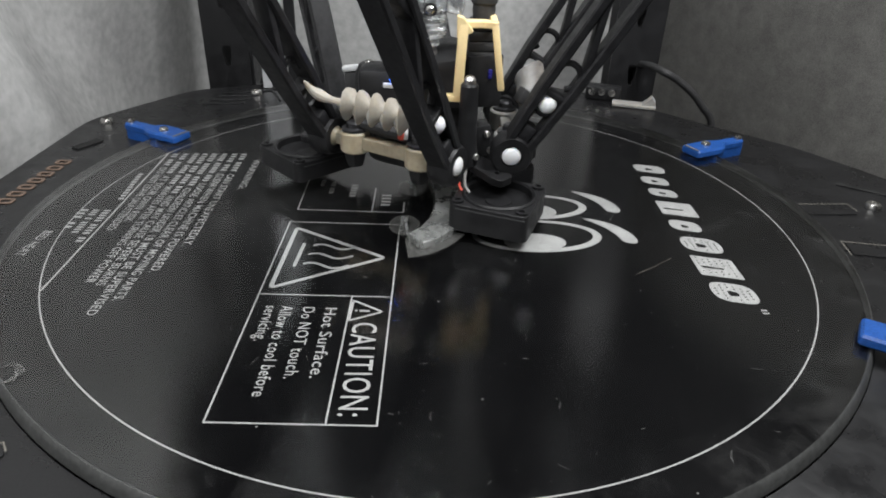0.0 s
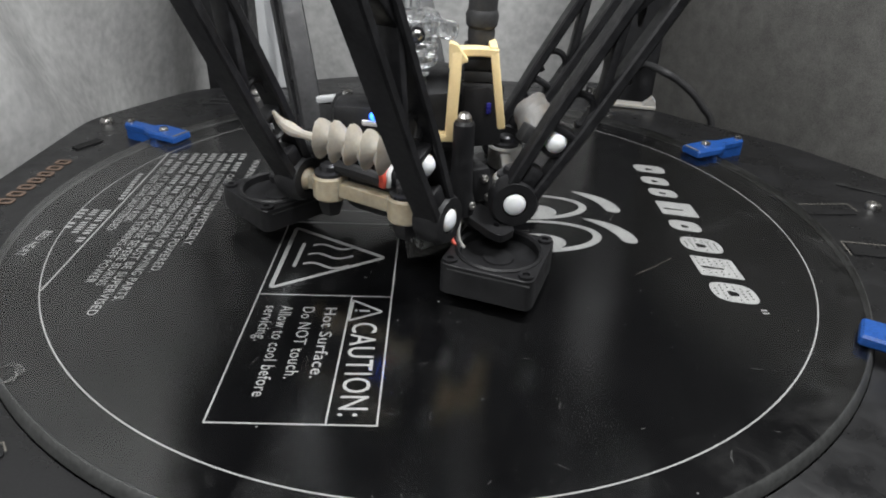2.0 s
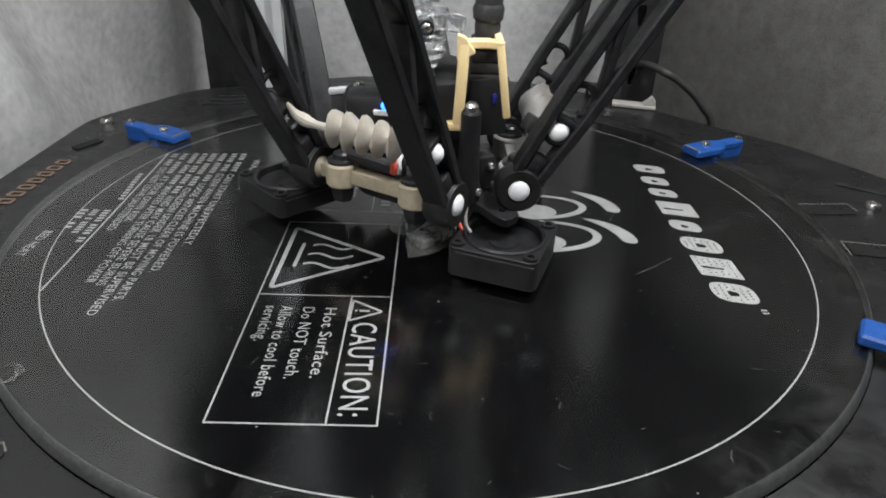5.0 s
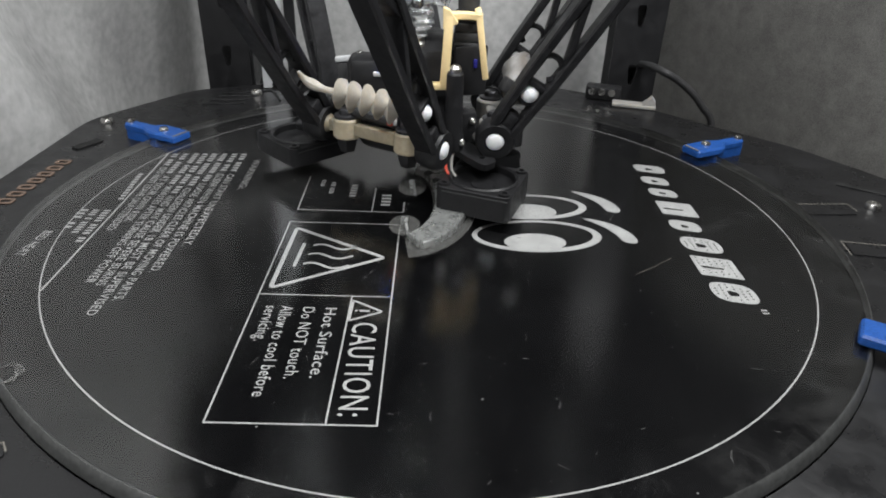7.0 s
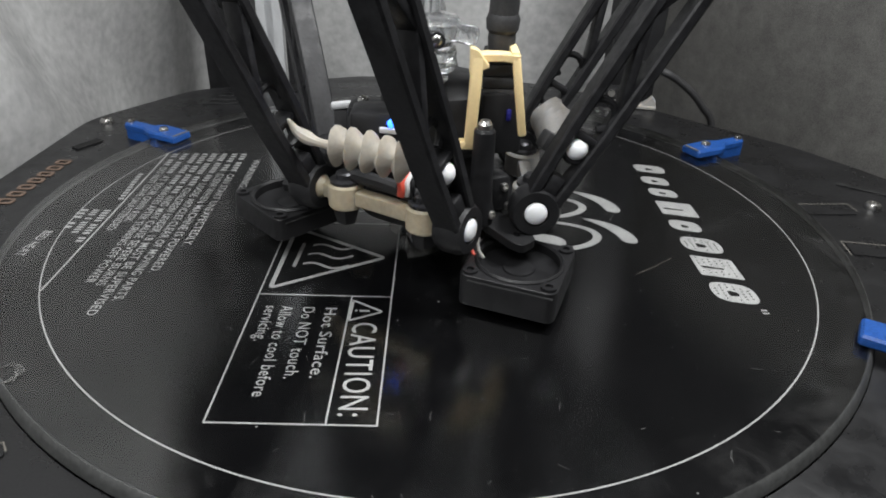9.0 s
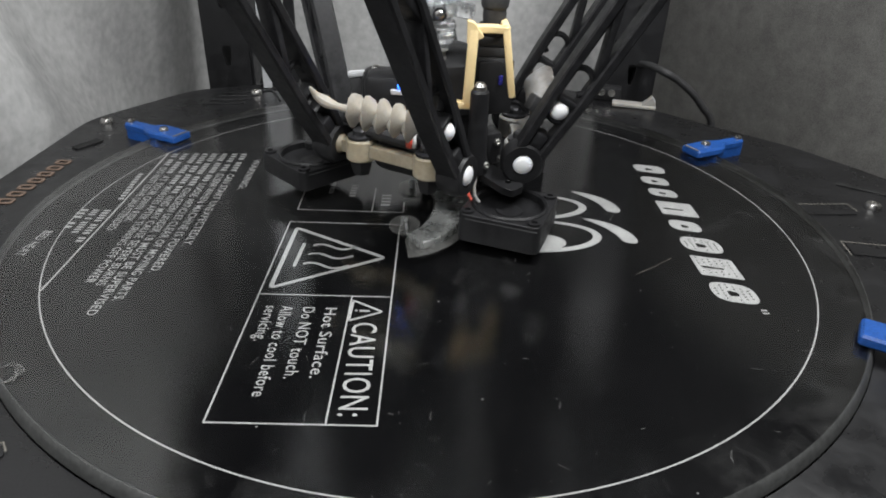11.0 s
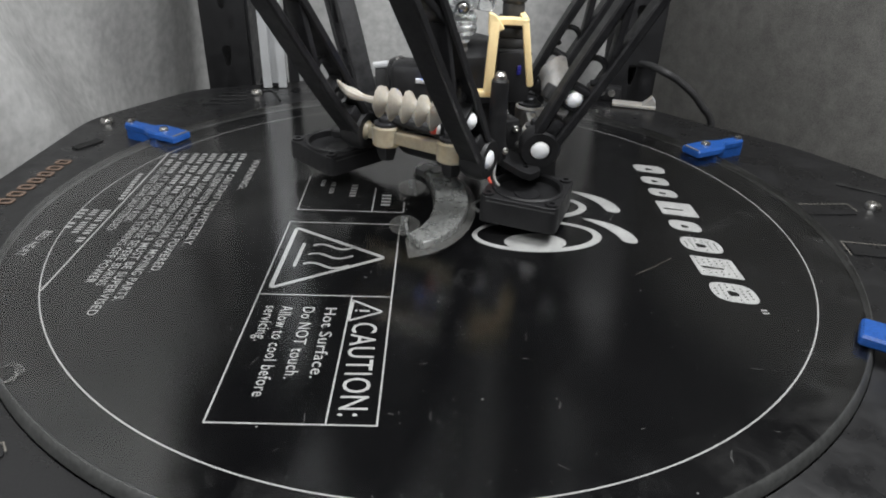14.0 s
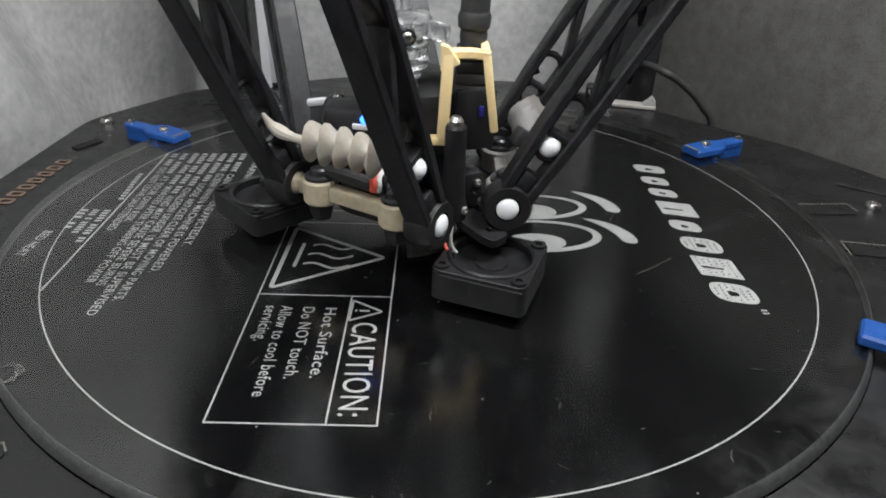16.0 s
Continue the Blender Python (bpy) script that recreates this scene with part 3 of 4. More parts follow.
# ---- glass clamps ----
def clamp(azimuth, out, worn):
    thing = empty("bed_clamp", pose(0, 0, 0, 0, 0, azimuth) @ pose(out, 0, 0), "blue printed plastic clamp screwed beside the glass", "clamp", "clamps round the glass")
    bm = mesh()
    o = fillet([(0.1435, -0.0056), (0.1590, -0.0060), (0.1625, -0.0050), (0.1635, -0.0026), (0.1780, -0.0026), (0.1796, -0.0010), (0.1796, 0.0028),
                (0.1780, 0.0036), (0.1650, 0.0036), (0.1600, 0.0058), (0.1435, 0.0056)], 0.0012)
    prism(bm, o, 0.0042, 0.0080, round_by=0.0008)
    prism(bm, fillet([(0.1568, -0.0050), (0.1630, -0.0045), (0.1630, 0.0040), (0.1568, 0.0050)], 0.0012), 0.0, 0.0046)
    prism(bm, fillet([(0.1632, -0.0024), (0.1790, -0.0024), (0.1790, 0.0032), (0.1632, 0.0032)], 0.0010), 0.0, 0.0046)
    part("clamp_body", bm, M_BLUE, thing)
    if worn:
        bm = mesh()
        prism(bm, fillet([(0.1437, -0.0044), (0.1447, -0.0048), (0.1449, 0.0046), (0.1437, 0.0042)], 0.0004), 0.00800, 0.00812)
        part("worn_lip", bm, M_SCRATCH, thing)
    screw(thing, pose(0.1545, 0.0006, 0.0079), 0.0023)
    screw(thing, pose(0.1770, 0.0004, 0.0079), 0.0017)
    return thing


for azimuth, out, worn in ((28.3, -0.003, True), (153.3, -0.006, True), (328.6, 0.0065, False), (210.6, 0.007, False)):
    clamp(azimuth, out, worn)

# ---- things behind the bed ----
def slotted_post(x, y, turn, label):
    """A shelving post: folded black steel with keyhole slots."""
    thing = empty("rack_post", pose(x, y, 0, 0, 0, turn), label, "shelf post", "shelving posts")
    for k, (m, w) in enumerate(((pose(0, 0, 0, 90, 0, 0), 0.034), (pose(0.0155, 0.0, 0, 90, 0, 90), 0.030))):
        bm = mesh()
        holes = []
        if k == 0:
            for i in range(19):
                cy = -0.072 + 0.0385 * i
                holes.append(fillet([(-0.0026, cy + 0.007), (0.0026, cy + 0.007), (0.0030, cy + 0.003), (0.0013, cy - 0.007), (-0.0013, cy - 0.007), (-0.0030, cy + 0.003)], 0.0014, 3))
            prism(bm, [(-0.0153, FLOOR_Z), (0.0153, FLOOR_Z), (0.0153, TOP_Z), (-0.0153, TOP_Z)], 0, 0.0016, m, holes=holes)
        else:
            prism(bm, [(0.0005, FLOOR_Z), (w, FLOOR_Z), (w, TOP_Z), (0.0005, TOP_Z)], 0, 0.0016, m)
        part(("front_flange", "side_flange")[k], bm, M_BLACK, thing)
    # backing plate added to dim what shows through the slots
    bm = mesh()
    box(bm, 0.0300, 0.0015, TOP_Z - FLOOR_Z, pose(-0.001, 0.022, (TOP_Z + FLOOR_Z) / 2))
    part("slot_backing", bm, M_RUBBER, thing)
    return thing


slotted_post(-0.1505, 0.230, 4, "black slotted steel shelving post behind the printer")
slotted_post(0.1310, 0.216, -4, "black slotted steel shelving post beside a cable")

tower = empty("tower_rail", pose(-0.1050, 0.1770, 0, 0, 0, 12), "silver aluminium printer tower on the base", "printer tower")
bm = mesh()
h, s = 0.0072, 0.0020
prof = []
for q in range(4):
    a = math.radians(90 * q)
    for px, py in ((h, -s), (h - 0.003, -s), (h - 0.003, s), (h, s), (h, h)):
        prof.append((px * math.cos(a) - py * math.sin(a), px * math.sin(a) + py * math.cos(a)))
prism(bm, prof, 0.0005, TOP_Z - 0.01)
part("extrusion", bm, M_ALU, tower)
bm = mesh()
box(bm, 0.0065, 0.012, TOP_Z - 0.03, pose(0.0118, 0.002, (TOP_Z - 0.03) / 2 + 0.002), 0.001)
part("cover_strip", bm, M_BLACK, tower)
bm = mesh()
box(bm, 0.017, 0.013, 0.0026, pose(-0.001, 0.002, 0.0015), 0.0008)
part("foot_bracket", bm, M_BLACK, tower)
bm = mesh()
tube(bm, smooth_path([(-0.107, 0.152, 0.003), (-0.101, 0.150, 0.004), (-0.096, 0.143, 0.003), (-0.094, 0.140, 0.0012)], 6), 0.0007, 8)
tagged(part("loose_wire", bm, M_BLACK), "short black wire lying on the base", "wire")

bm = mesh()
tube(bm, smooth_path([(0.134, 0.236, -0.010), (0.134, 0.232, 0.006), (0.1375, 0.206, 0.0142), (0.145, 0.190, 0.0137), (0.155, 0.190, 0.0086), (0.166, 0.190, 0.0007), (0.1749, 0.190, -0.0085), (0.1831, 0.190, -0.0191), (0.189, 0.188, -0.05), (0.190, 0.186, -0.106)], 8), 0.0024, 12)
tagged(part("power_cable", bm, M_RUBBER), "black cable looping down behind the base", "cable")
br = empty("corner_bracket", pose(0.1190, 0.1570, 0, 0, 0, -14), "grey metal bracket at the back of the base", "bracket")
bm = mesh()
box(bm, 0.026, 0.009, 0.0022, pose(0, 0, 0.0014), 0.0006)
prism(bm, [(0.004, 0.0015), (0.0125, 0.0015), (0.0125, 0.0045), (0.010, 0.0075)], -0.0035, 0.0035, pose(0, 0, 0, 90, 0, 0))
part("bracket_body", bm, M_GREYCAP, br)
jn = empty("cable_connector", pose(0.1030, 0.1720, 0, 0, 0, -14), "black cable connector block behind the bed", "connector")
bm = mesh()
box(bm, 0.022, 0.010, 0.0085, pose(0, 0, 0.0045), 0.0015)
part("connector_body", bm, M_BLACK, jn)
for k in range(3):
    bm = mesh()
    lathe(bm, [(0, 0), (0.0022, 0), (0.0022, 0.0012), (0, 0.0016)], pose(-0.007 + 0.006 * k, -0.005, 0.0058, 90, 0, 0), 12)
    part("terminal", bm, M_STEEL, jn)
# ---- the part being printed ----
pp = empty("printed_part", pose(0, 0, 0.0041), "translucent half-printed curved clip on the glass", "printed part")
CX, CY = -0.0125, 0.0020
bm = mesh()
out = circle(0.0256, 36, CX, CY, -71, 71, ry=0.0395)
inn = circle(0.0127, 30, CX, CY, 76, -76, ry=0.0310)
prism(bm, out + inn, 0.0, 0.0030, round_by=0.0003)
part("clip_body", bm, M_PRINT, pp)
bm = mesh()
prism(bm, circle(0.0290, 36, CX, CY, -82, 82, ry=0.0435) + circle(0.0118, 30, CX, CY, 80, -80, ry=0.0295), -0.00005, 0.00025)
part("brim", bm, M_BRIM, pp, "thin clear brim on the glass")
rng = random.Random(9)
bm = mesh()
for k in range(46):
    a = rng.uniform(-70, 70)
    f = rng.uniform(0.72, 0.92)
    x, yv = CX + 0.0268 * f * math.cos(radians(a)), CY + 0.0388 * f * math.sin(radians(a))
    pts = [(x + 0.0006 * ((j % 2) * 2 - 1), yv + 0.0009 * j, 0.0031) for j in range(rng.randint(2, 5))]
    tube(bm, pts, 0.00028, 5)
part("infill_beads", bm, M_PRINT, pp)
for ex, ey in ((-0.0112, -0.0175), (-0.0100, 0.0170)):
    bm = mesh()
    prism(bm, circle(0.0058, 28, ex, ey, ry=0.0080), 0.0003, 0.0006)
    part("anchor_disc", bm, M_BRIM, pp, "clear round anchor disc")
    bm = mesh()
    prism(bm, [(ex - 0.0012, ey - 0.0012), (ex + 0.0012, ey - 0.0012), (ex + 0.0012, ey + 0.0012), (ex - 0.0012, ey + 0.0012)], 0.0005, 0.0034,
          holes=[circle(0.0008, 8, ex, ey)])
    tube(bm, [(ex + 0.0005, ey - 0.0012, 0.003), (ex + 0.0012, ey - 0.0045, 0.0012), (ex + 0.0016, ey - 0.0075, 0.0004)], 0.0005, 6)
    part("anchor_post", bm, M_PRINT, pp)

# ---- delta arms ----
JOINT_Z, JOINT_R, HALF = 0.030, 0.0318, 0.0273
ARM = 0.291
REACH = {240: 0.146, 0: 0.139, 120: 0.143}
PIN = 0.0228


def bar(bm, p, q, width, thick, round_by=0.0006):
    """A bar in the arm's plane (y, z) of that width, thick along x."""
    p, q = Vector((0, *p)), Vector((0, *q))
    d = q - p
    n = Vector((1, 0, 0)).cross(d).normalized()
    m = Matrix((Vector((1, 0, 0)), n, d.normalized())).transposed().to_4x4()
    box(bm, thick, width, d.length, Matrix.Translation((p + q) / 2) @ m, round_by)


def ring(bm, y, z, r_out, r_in, thick, seg=24):
    m = Matrix.Translation((0, y, z)) @ pose(0, 0, 0, 0, 90, 0)
    h, e = thick / 2, 0.0007
    lathe(bm, [(r_in, -h + e), (r_in + e, -h), (r_out - e, -h), (r_out, -h + e), (r_out, h - e), (r_out - e, h), (r_in + e, h), (r_in, h - e)], m, seg, closed=True)


def delta_arm(side, label, pinned):
    """A moulded truss arm; z runs up the arm, x along its pins, side is the outward way."""
    thing = empty("delta_arm", None, label, "printer arm", "arms of the print head")
    T = 0.0085
    for s in (-1, 1):
        bm = mesh()
        line = [(0.0040, 0.004), (0.0052, 0.030), (0.0054, 0.118), (0.0054, 0.180), (0.0040, 0.284)]
        o = [(s * (y + 0.0017), z) for y, z in line] + [(s * (y - 0.0016), z) for y, z in reversed(line)]
        prism(bm, o, -T / 2, T / 2, Matrix(((0, 0, 1, 0), (1, 0, 0, 0), (0, 1, 0, 0), (0, 0, 0, 1))), round_by=0.0006)
        part("rail", bm, M_ARM, thing)
    for k in range(9):
        bm = mesh()
        z0, z1, s = 0.0380 + 0.0262 * k, 0.0385 + 0.0262 * (k + 1), 1 if k % 2 else -1
        bar(bm, (s * 0.0048, z0), (-s * 0.0048, z1 - 0.001), 0.0026, T * 0.75)
        part("brace", bm, M_ARM, thing)
    bm = mesh()
    ring(bm, 0, PIN, 0.0050, 0.0032, T * 0.5)
    part("pin_boss", bm, M_ARM, thing)
    bm = mesh()
    tube(bm, [(0, 0.0047 * math.cos(radians(a)) * side, 0.0345 + 0.0047 * math.sin(radians(a))) for a in range(-65, 206, 15)], 0.0012, 8)
    part("hook_loop", bm, M_ARM, thing)
    bm = mesh()
    bar(bm, (-0.0046, 0.0268), (0.0046, 0.0268), 0.0022, T * 0.7)
    part("cross_web", bm, M_ARM, thing)
    for z in (0.0, ARM):
        bm = mesh()
        m = Matrix.Translation((0, 0, z)) @ pose(0, 0, 0, 0, 90, 0)
        h = 0.0046
        lathe(bm, [(0, -h * 0.7), (0.0038, -h * 0.7), (0.0042, -h), (0.0070, -h), (0.0081, -h * 0.5), (0.0081, h * 0.5), (0.0070, h), (0.0042, h),
                   (0.0038, h * 0.7), (0, h * 0.7)], m, 28)
        part("joint_cup", bm, M_BLACK, thing)
    bm = mesh()
    box(bm, T * 0.8, 0.0050, 0.0075, pose(0, 0, 0.0095), 0.001)
    part("neck_block", bm, M_ARM, thing)
    for z, r, off, flat in ((0.0, 0.0036, 0.0040, 0.45), (PIN, 0.0036, 0.0004, 1.1)):
        if z and not pinned:
            continue
        bm = mesh()
        bmesh.ops.create_uvsphere(bm, u_segments=20, v_segments=12, radius=r, matrix=pose(side * off, 0, z) @ Matrix.Diagonal((flat, 1, 1, 1)))
        part("ball_pin", bm, M_WHITE, thing, "white plastic ball pin")
    return thing


def tension_spring(ivory=True):
    """A printed bellows that pulls two arms together, along x."""
    thing = empty("tension_spring", None, "ivory printed bellows spring between two arms" if ivory else "cloudy translucent bellows spring between two arms", "spring", "bellows springs")
    mat = M_SPRING if ivory else M_CLOUDY
    bm = mesh()
    lobes, x0, x1 = 5, -0.0100, 0.0185
    seg = 22
    rings = []
    n = lobes * 6 + 1
    for i in range(n):
        f = i / (n - 1)
        tri = 1 - abs(2 * (i % 6) / 6 - 1)
        x = x0 + (x1 - x0) * f
        ring_v = []
        for k in range(seg):
            a = 2 * math.pi * k / seg
            # flattened, slightly twisted lobes that come to a blunt point above and below
            r = (0.0027 + 0.0031 * tri) * (1 + 0.42 * max(0.0, math.sin(a)) ** 7 * tri + 0.06 * math.sin(a) ** 2 * tri + 0.05 * math.sin(3 * a + 1.9 * f * lobes))
            ring_v.append(bm.verts.new((x + 0.0013 * math.sin(a), 0.94 * r * math.cos(a), r * math.sin(a))))
        rings.append(ring_v)
    for a, b in zip(rings, rings[1:]):
        for k in range(seg):
            bm.faces.new([a[k], a[(k + 1) % seg], b[(k + 1) % seg], b[k]])
    bm.faces.new(rings[0])
    bm.faces.new(rings[-1])
    part("bellows", bm, mat, thing, sharp=24)
    bm = mesh()
    tube(bm, smooth_path([(-0.0098, 0, 0), (-0.0145, 0, 0.0002), (-0.0190, 0, 0.0012), (-0.0222, 0, 0.0036), (-0.0232, 0, 0.0075)], 5),
         [0.0017, 0.0015, 0.0014, 0.0013, 0.0013, 0.0013, 0.0014, 0.0016, 0.0018, 0.0020, 0.0021, 0.0021, 0.0020, 0.0018, 0.0016, 0.0014, 0.0012, 0.0010, 0.0008, 0.0006, 0.0004], 10)
    part("hook", bm, mat, thing)
    bm = mesh()
    tube(bm, [(0.0180, 0, 0), (0.0225, 0, 0), (0.0270, 0, 0)], 0.0022, 10)
    part("stem", bm, mat, thing)
    return thing


ARMS = []
for az in (240, 0, 120):
    for side in (1, -1):
        ARMS.append((delta_arm(side, "black moulded truss arm with white ball pins", (az, side) in ((240, 1), (0, -1))), az, side * HALF))
SPRINGS = [(tension_spring(True), 240, -0.0006), (tension_spring(False), 0, -0.0050)]


def arm_pose(centre, az, across):
    """The pose of an arm whose head stands at centre: its foot is on the head, its top on a fixed tower."""
    d = Vector((math.cos(radians(az)), math.sin(radians(az)), 0))
    n = Vector((-d.y, d.x, 0))
    foot = Vector((centre.x, centre.y, JOINT_Z)) + JOINT_R * d + across * n
    top = (JOINT_R + REACH[az]) * d + across * n
    flat = Vector((top.x - foot.x, top.y - foot.y))
    z = Vector((flat.x, flat.y, math.sqrt(ARM ** 2 - flat.length_squared))).normalized()
    x = (n - z * n.dot(z)).normalized()
    y = z.cross(x)
    return Matrix(((x.x, y.x, z.x, foot.x), (x.y, y.y, z.y, foot.y), (x.z, y.z, z.z, foot.z), (0, 0, 0, 1)))


# ---- print head ----
head = empty("print_head", None, "black delta printer head with fans, hose and cream clip", "print head")


def axle(az, mat, label, shift=0.0010, big=1.0):
    """The cross axle that carries two arm joints, with two bolted bosses."""
    root = pose(0, 0, 0, 0, 0, az) @ pose(JOINT_R, 0, JOINT_Z, 0, 0, 90)
    bm = mesh()
    box(bm, 0.0440, 0.0046, 0.0052, root @ pose(0, 0, 0), 0.001)
    for s in (-1, 1):
        lathe(bm, [(0, -0.0040), (0.0052 * big, -0.0040), (0.0057 * big, -0.0033), (0.0057 * big, 0.0035), (0.0052 * big, 0.0042), (0, 0.0042)], root @ pose(s * 0.0148 + shift, 0, 0), 26)
        lathe(bm, [(0.0022, 0), (0.0024, 0.0022), (0.0043, 0.0046), (0.0046, 0.0060), (0.0030, 0.0072), (0, 0.0074)],
              root @ pose(s * 0.0210, 0, 0, 0, 90 * s, 0) @ pose(0, 0, -0.0018), 20)
    ax = part("axle", bm, mat, head, label)
    for s in (-1, 1):
        bm = mesh()
        lathe(bm, [(0, 0), (0.0050, 0), (0.0050, 0.0010), (0.0032, 0.0014), (0.0030, 0.0030), (0.0022, 0.0036), (0, 0.0036)], root @ pose(s * 0.0148 + shift, 0, 0.0042), 18)
        part("bolt", bm, M_DARKSTEEL, ax)
        bm = mesh()
        lathe(bm, [(0, -0.0100), (0.0030, -0.0100), (0.0034, -0.0094), (0.0044, -0.0060), (0.0044, -0.0036), (0, -0.0036)], root @ pose(s * 0.0148 + shift, 0, 0), 6)
        part("nut", bm, M_BLACK, ax)


axle(240, M_IVORY, "ivory moulded cross axle")
axle(0, M_GREYCAP, "grey translucent cross axle", -0.0030, 1.08)
axle(120, M_IVORY, "ivory moulded cross axle")

# platform
bm = mesh()
hexa = []
for az in (240, 0, 120):
    for s in (-19, 19):
        hexa.append((0.0310 * math.cos(radians(az + s)), 0.0310 * math.sin(radians(az + s))))
order = sorted(hexa, key=lambda p: math.atan2(p[1], p[0]))
prism(bm, fillet(order, 0.006), 0.0225, 0.0262, round_by=0.0007)
part("platform", bm, M_BLACK, head)
bm = mesh()
lathe(bm, [(0, 0.0262), (0.0185, 0.0262), (0.0185, 0.040), (0.0170, 0.0445), (0, 0.0445)], pose(0, 0.004, 0), 32)
part("hub", bm, M_BLACK, head)
bm = mesh()
lathe(bm, [(0, 0.0400), (0.0185, 0.0400), (0.0200, 0.0420), (0.0200, 0.0560), (0.0185, 0.0595), (0.0150, 0.0620), (0.0100, 0.0635), (0, 0.0635)], pose(-0.002, 0.010, 0), 40)
part("shroud", bm, M_BLACK, head)
bm = mesh()
box(bm, 0.018, 0.014, 0.022, pose(-0.0240, 0.008, 0.0430), 0.003)
box(bm, 0.010, 0.020, 0.020, pose(-0.0200, -0.004, 0.0400), 0.002)
side = part("side_housing", bm, M_BLACK, head)
screw(side, pose(-0.0275, 0.006, 0.0540), 0.0019)
bm = mesh()
box(bm, 0.014, 0.003, 0.020, pose(0.0175, -0.0050, 0.0520, 0, 0, 18), 0.001)
part("control_board", bm, M_BLACK, head)
# small blue block standing in for a blue reflection on the dark housing
bm = mesh()
box(bm, 0.0016, 0.0008, 0.0036, pose(0.0195, -0.0063, 0.0550, 0, 0, 18), 0.0003)
part("blue_glint", bm, surface("blue_glint_tint", (0.02, 0.02, 0.16), 0.3), head)
bm = mesh()
bmesh.ops.create_uvsphere(bm, u_segments=12, v_segments=8, radius=0.0013, matrix=pose(-0.0165, -0.0165, 0.0545))
part("led", bm, M_LED, head, "lit blue LED")
bm = mesh()
box(bm, 0.0060, 0.0010, 0.0018, pose(-0.0172, -0.0165, 0.0522, 10, 0, -8), 0.0003)
part("led_label", bm, M_PAPER, head, "white label strip")
bm = mesh()
box(bm, 0.024, 0.014, 0.020, pose(-0.0180, -0.0085, 0.0475), 0.003)
part("led_housing", bm, M_BLACK, head)

bm = mesh()
box(bm, 0.0070, 0.0030, 0.0024, pose(-0.0355, 0.0100, 0.0513, 0, -6, 6), 0.0008)
tab = part("side_tab", bm, M_TAB, head, "pale grey plastic tab")
bm = mesh()
box(bm, 0.0058, 0.0024, 0.0150, pose(-0.0352, 0.0102, 0.0424, 0, 0, 6), 0.0006)
part("tab_stem", bm, M_RUBBER, tab)

# nozzle side
bm = mesh()
box(bm, 0.016, 0.012, 0.008, pose(0, 0, 0.0155), 0.001)
part("heater_block", bm, M_DARKSTEEL, head)
bm = mesh()
lathe(bm, [(0, 0.0071), (0.0006, 0.0071), (0.0030, 0.0098), (0.0030, 0.0120), (0, 0.0120)], seg=12)
part("nozzle", bm, M_STEEL, head, "brass-coloured steel nozzle")
bm = mesh()
lathe(bm, [(0, 0.0190), (0.0080, 0.0190), (0.0080, 0.0226), (0, 0.0226)], seg=20)
part("heat_break", bm, M_DARKSTEEL, head)

# clear filament fitting with its tube
bm = mesh()
lathe(bm, [(0, 0.0655), (0.0052, 0.0655), (0.0052, 0.0680), (0.0070, 0.0685), (0.0076, 0.0700), (0.0070, 0.0716), (0.0076, 0.0730), (0.0070, 0.0748),
           (0.0060, 0.0752), (0.0060, 0.0762), (0.0082, 0.0770), (0.0084, 0.0810), (0.0074, 0.0826), (0.0032, 0.0830), (0.0032, 0.0826)], pose(-0.0058, -0.002, -0.0090) @ Matrix.Diagonal((1.12, 1.12, 1.12, 1)), 28)
box(bm, 0.0120, 0.0065, 0.0052, pose(0.0028, -0.006, 0.0795, 0, 8, -10), 0.0016)
part("clear_fitting", bm, M_CLEAR, head, "clear plastic tube fitting")
bm = mesh()
lathe(bm, [(0, 0), (0.0017, 0), (0.0017, 0.0020), (0.0010, 0.0026), (0, 0.0026)], pose(-0.0035, -0.0112, 0.0785, 90, 0, 0), 16)
part("fitting_screw", bm, M_STEEL, head)
bm = mesh()
lathe(bm, [(0.0018, 0.0), (0.0018, 0.0022), (0.0024, 0.0022), (0.0024, 0.0)], pose(-0.0035, -0.0112, 0.0785, 90, 0, 0), 18, closed=True)
part("fitting_bore", bm, M_DARKSTEEL, head)
bm = mesh()
lathe(bm, [(0, 0.0620), (0.0046, 0.0620), (0.0048, 0.0626), (0.0048, 0.0664), (0.0040, 0.0672), (0.0040, 0.0690), (0, 0.0690)], pose(-0.0050, -0.003, -0.0045), 20)
part("collet", bm, M_STEEL, head)
bm = mesh()
tube(bm, smooth_path([(-0.0058, -0.002, 0.0800), (-0.0062, -0.002, 0.100), (-0.0072, -0.001, 0.150), (-0.008, 0.002, 0.230), (-0.004, 0.010, 0.320)], 6), 0.0029, 14)
part("filament_tube", bm, M_CLEAR, head, "clear filament tube")
# corrugated air hose
bm = mesh()
prof = [(0, 0.0740), (0.0040, 0.0740), (0.0043, 0.0775), (0.0041, 0.0790), (0.0049, 0.0800), (0.0052, 0.0830), (0.0046, 0.0845), (0, 0.0845)]
for k in range(4):
    box(bm, 0.0112 - 0.0004 * k, 0.0096, 0.0036, pose(0.0160, -0.001, 0.0612 + 0.0037 * k), 0.0007)
lathe(bm, prof, pose(0.0160, -0.001, 0), 24)
part("hose_end", bm, M_RUBBER, head)
bm = mesh()
tube(bm, smooth_path([(0.0160, -0.001, 0.0840), (0.0166, -0.001, 0.098), (0.0175, 0.0, 0.130), (0.019, 0.006, 0.220), (0.016, 0.012, 0.320)], 6), 0.0045, 16)
part("air_hose", bm, M_RUBBER, head, "black rubber air hose")

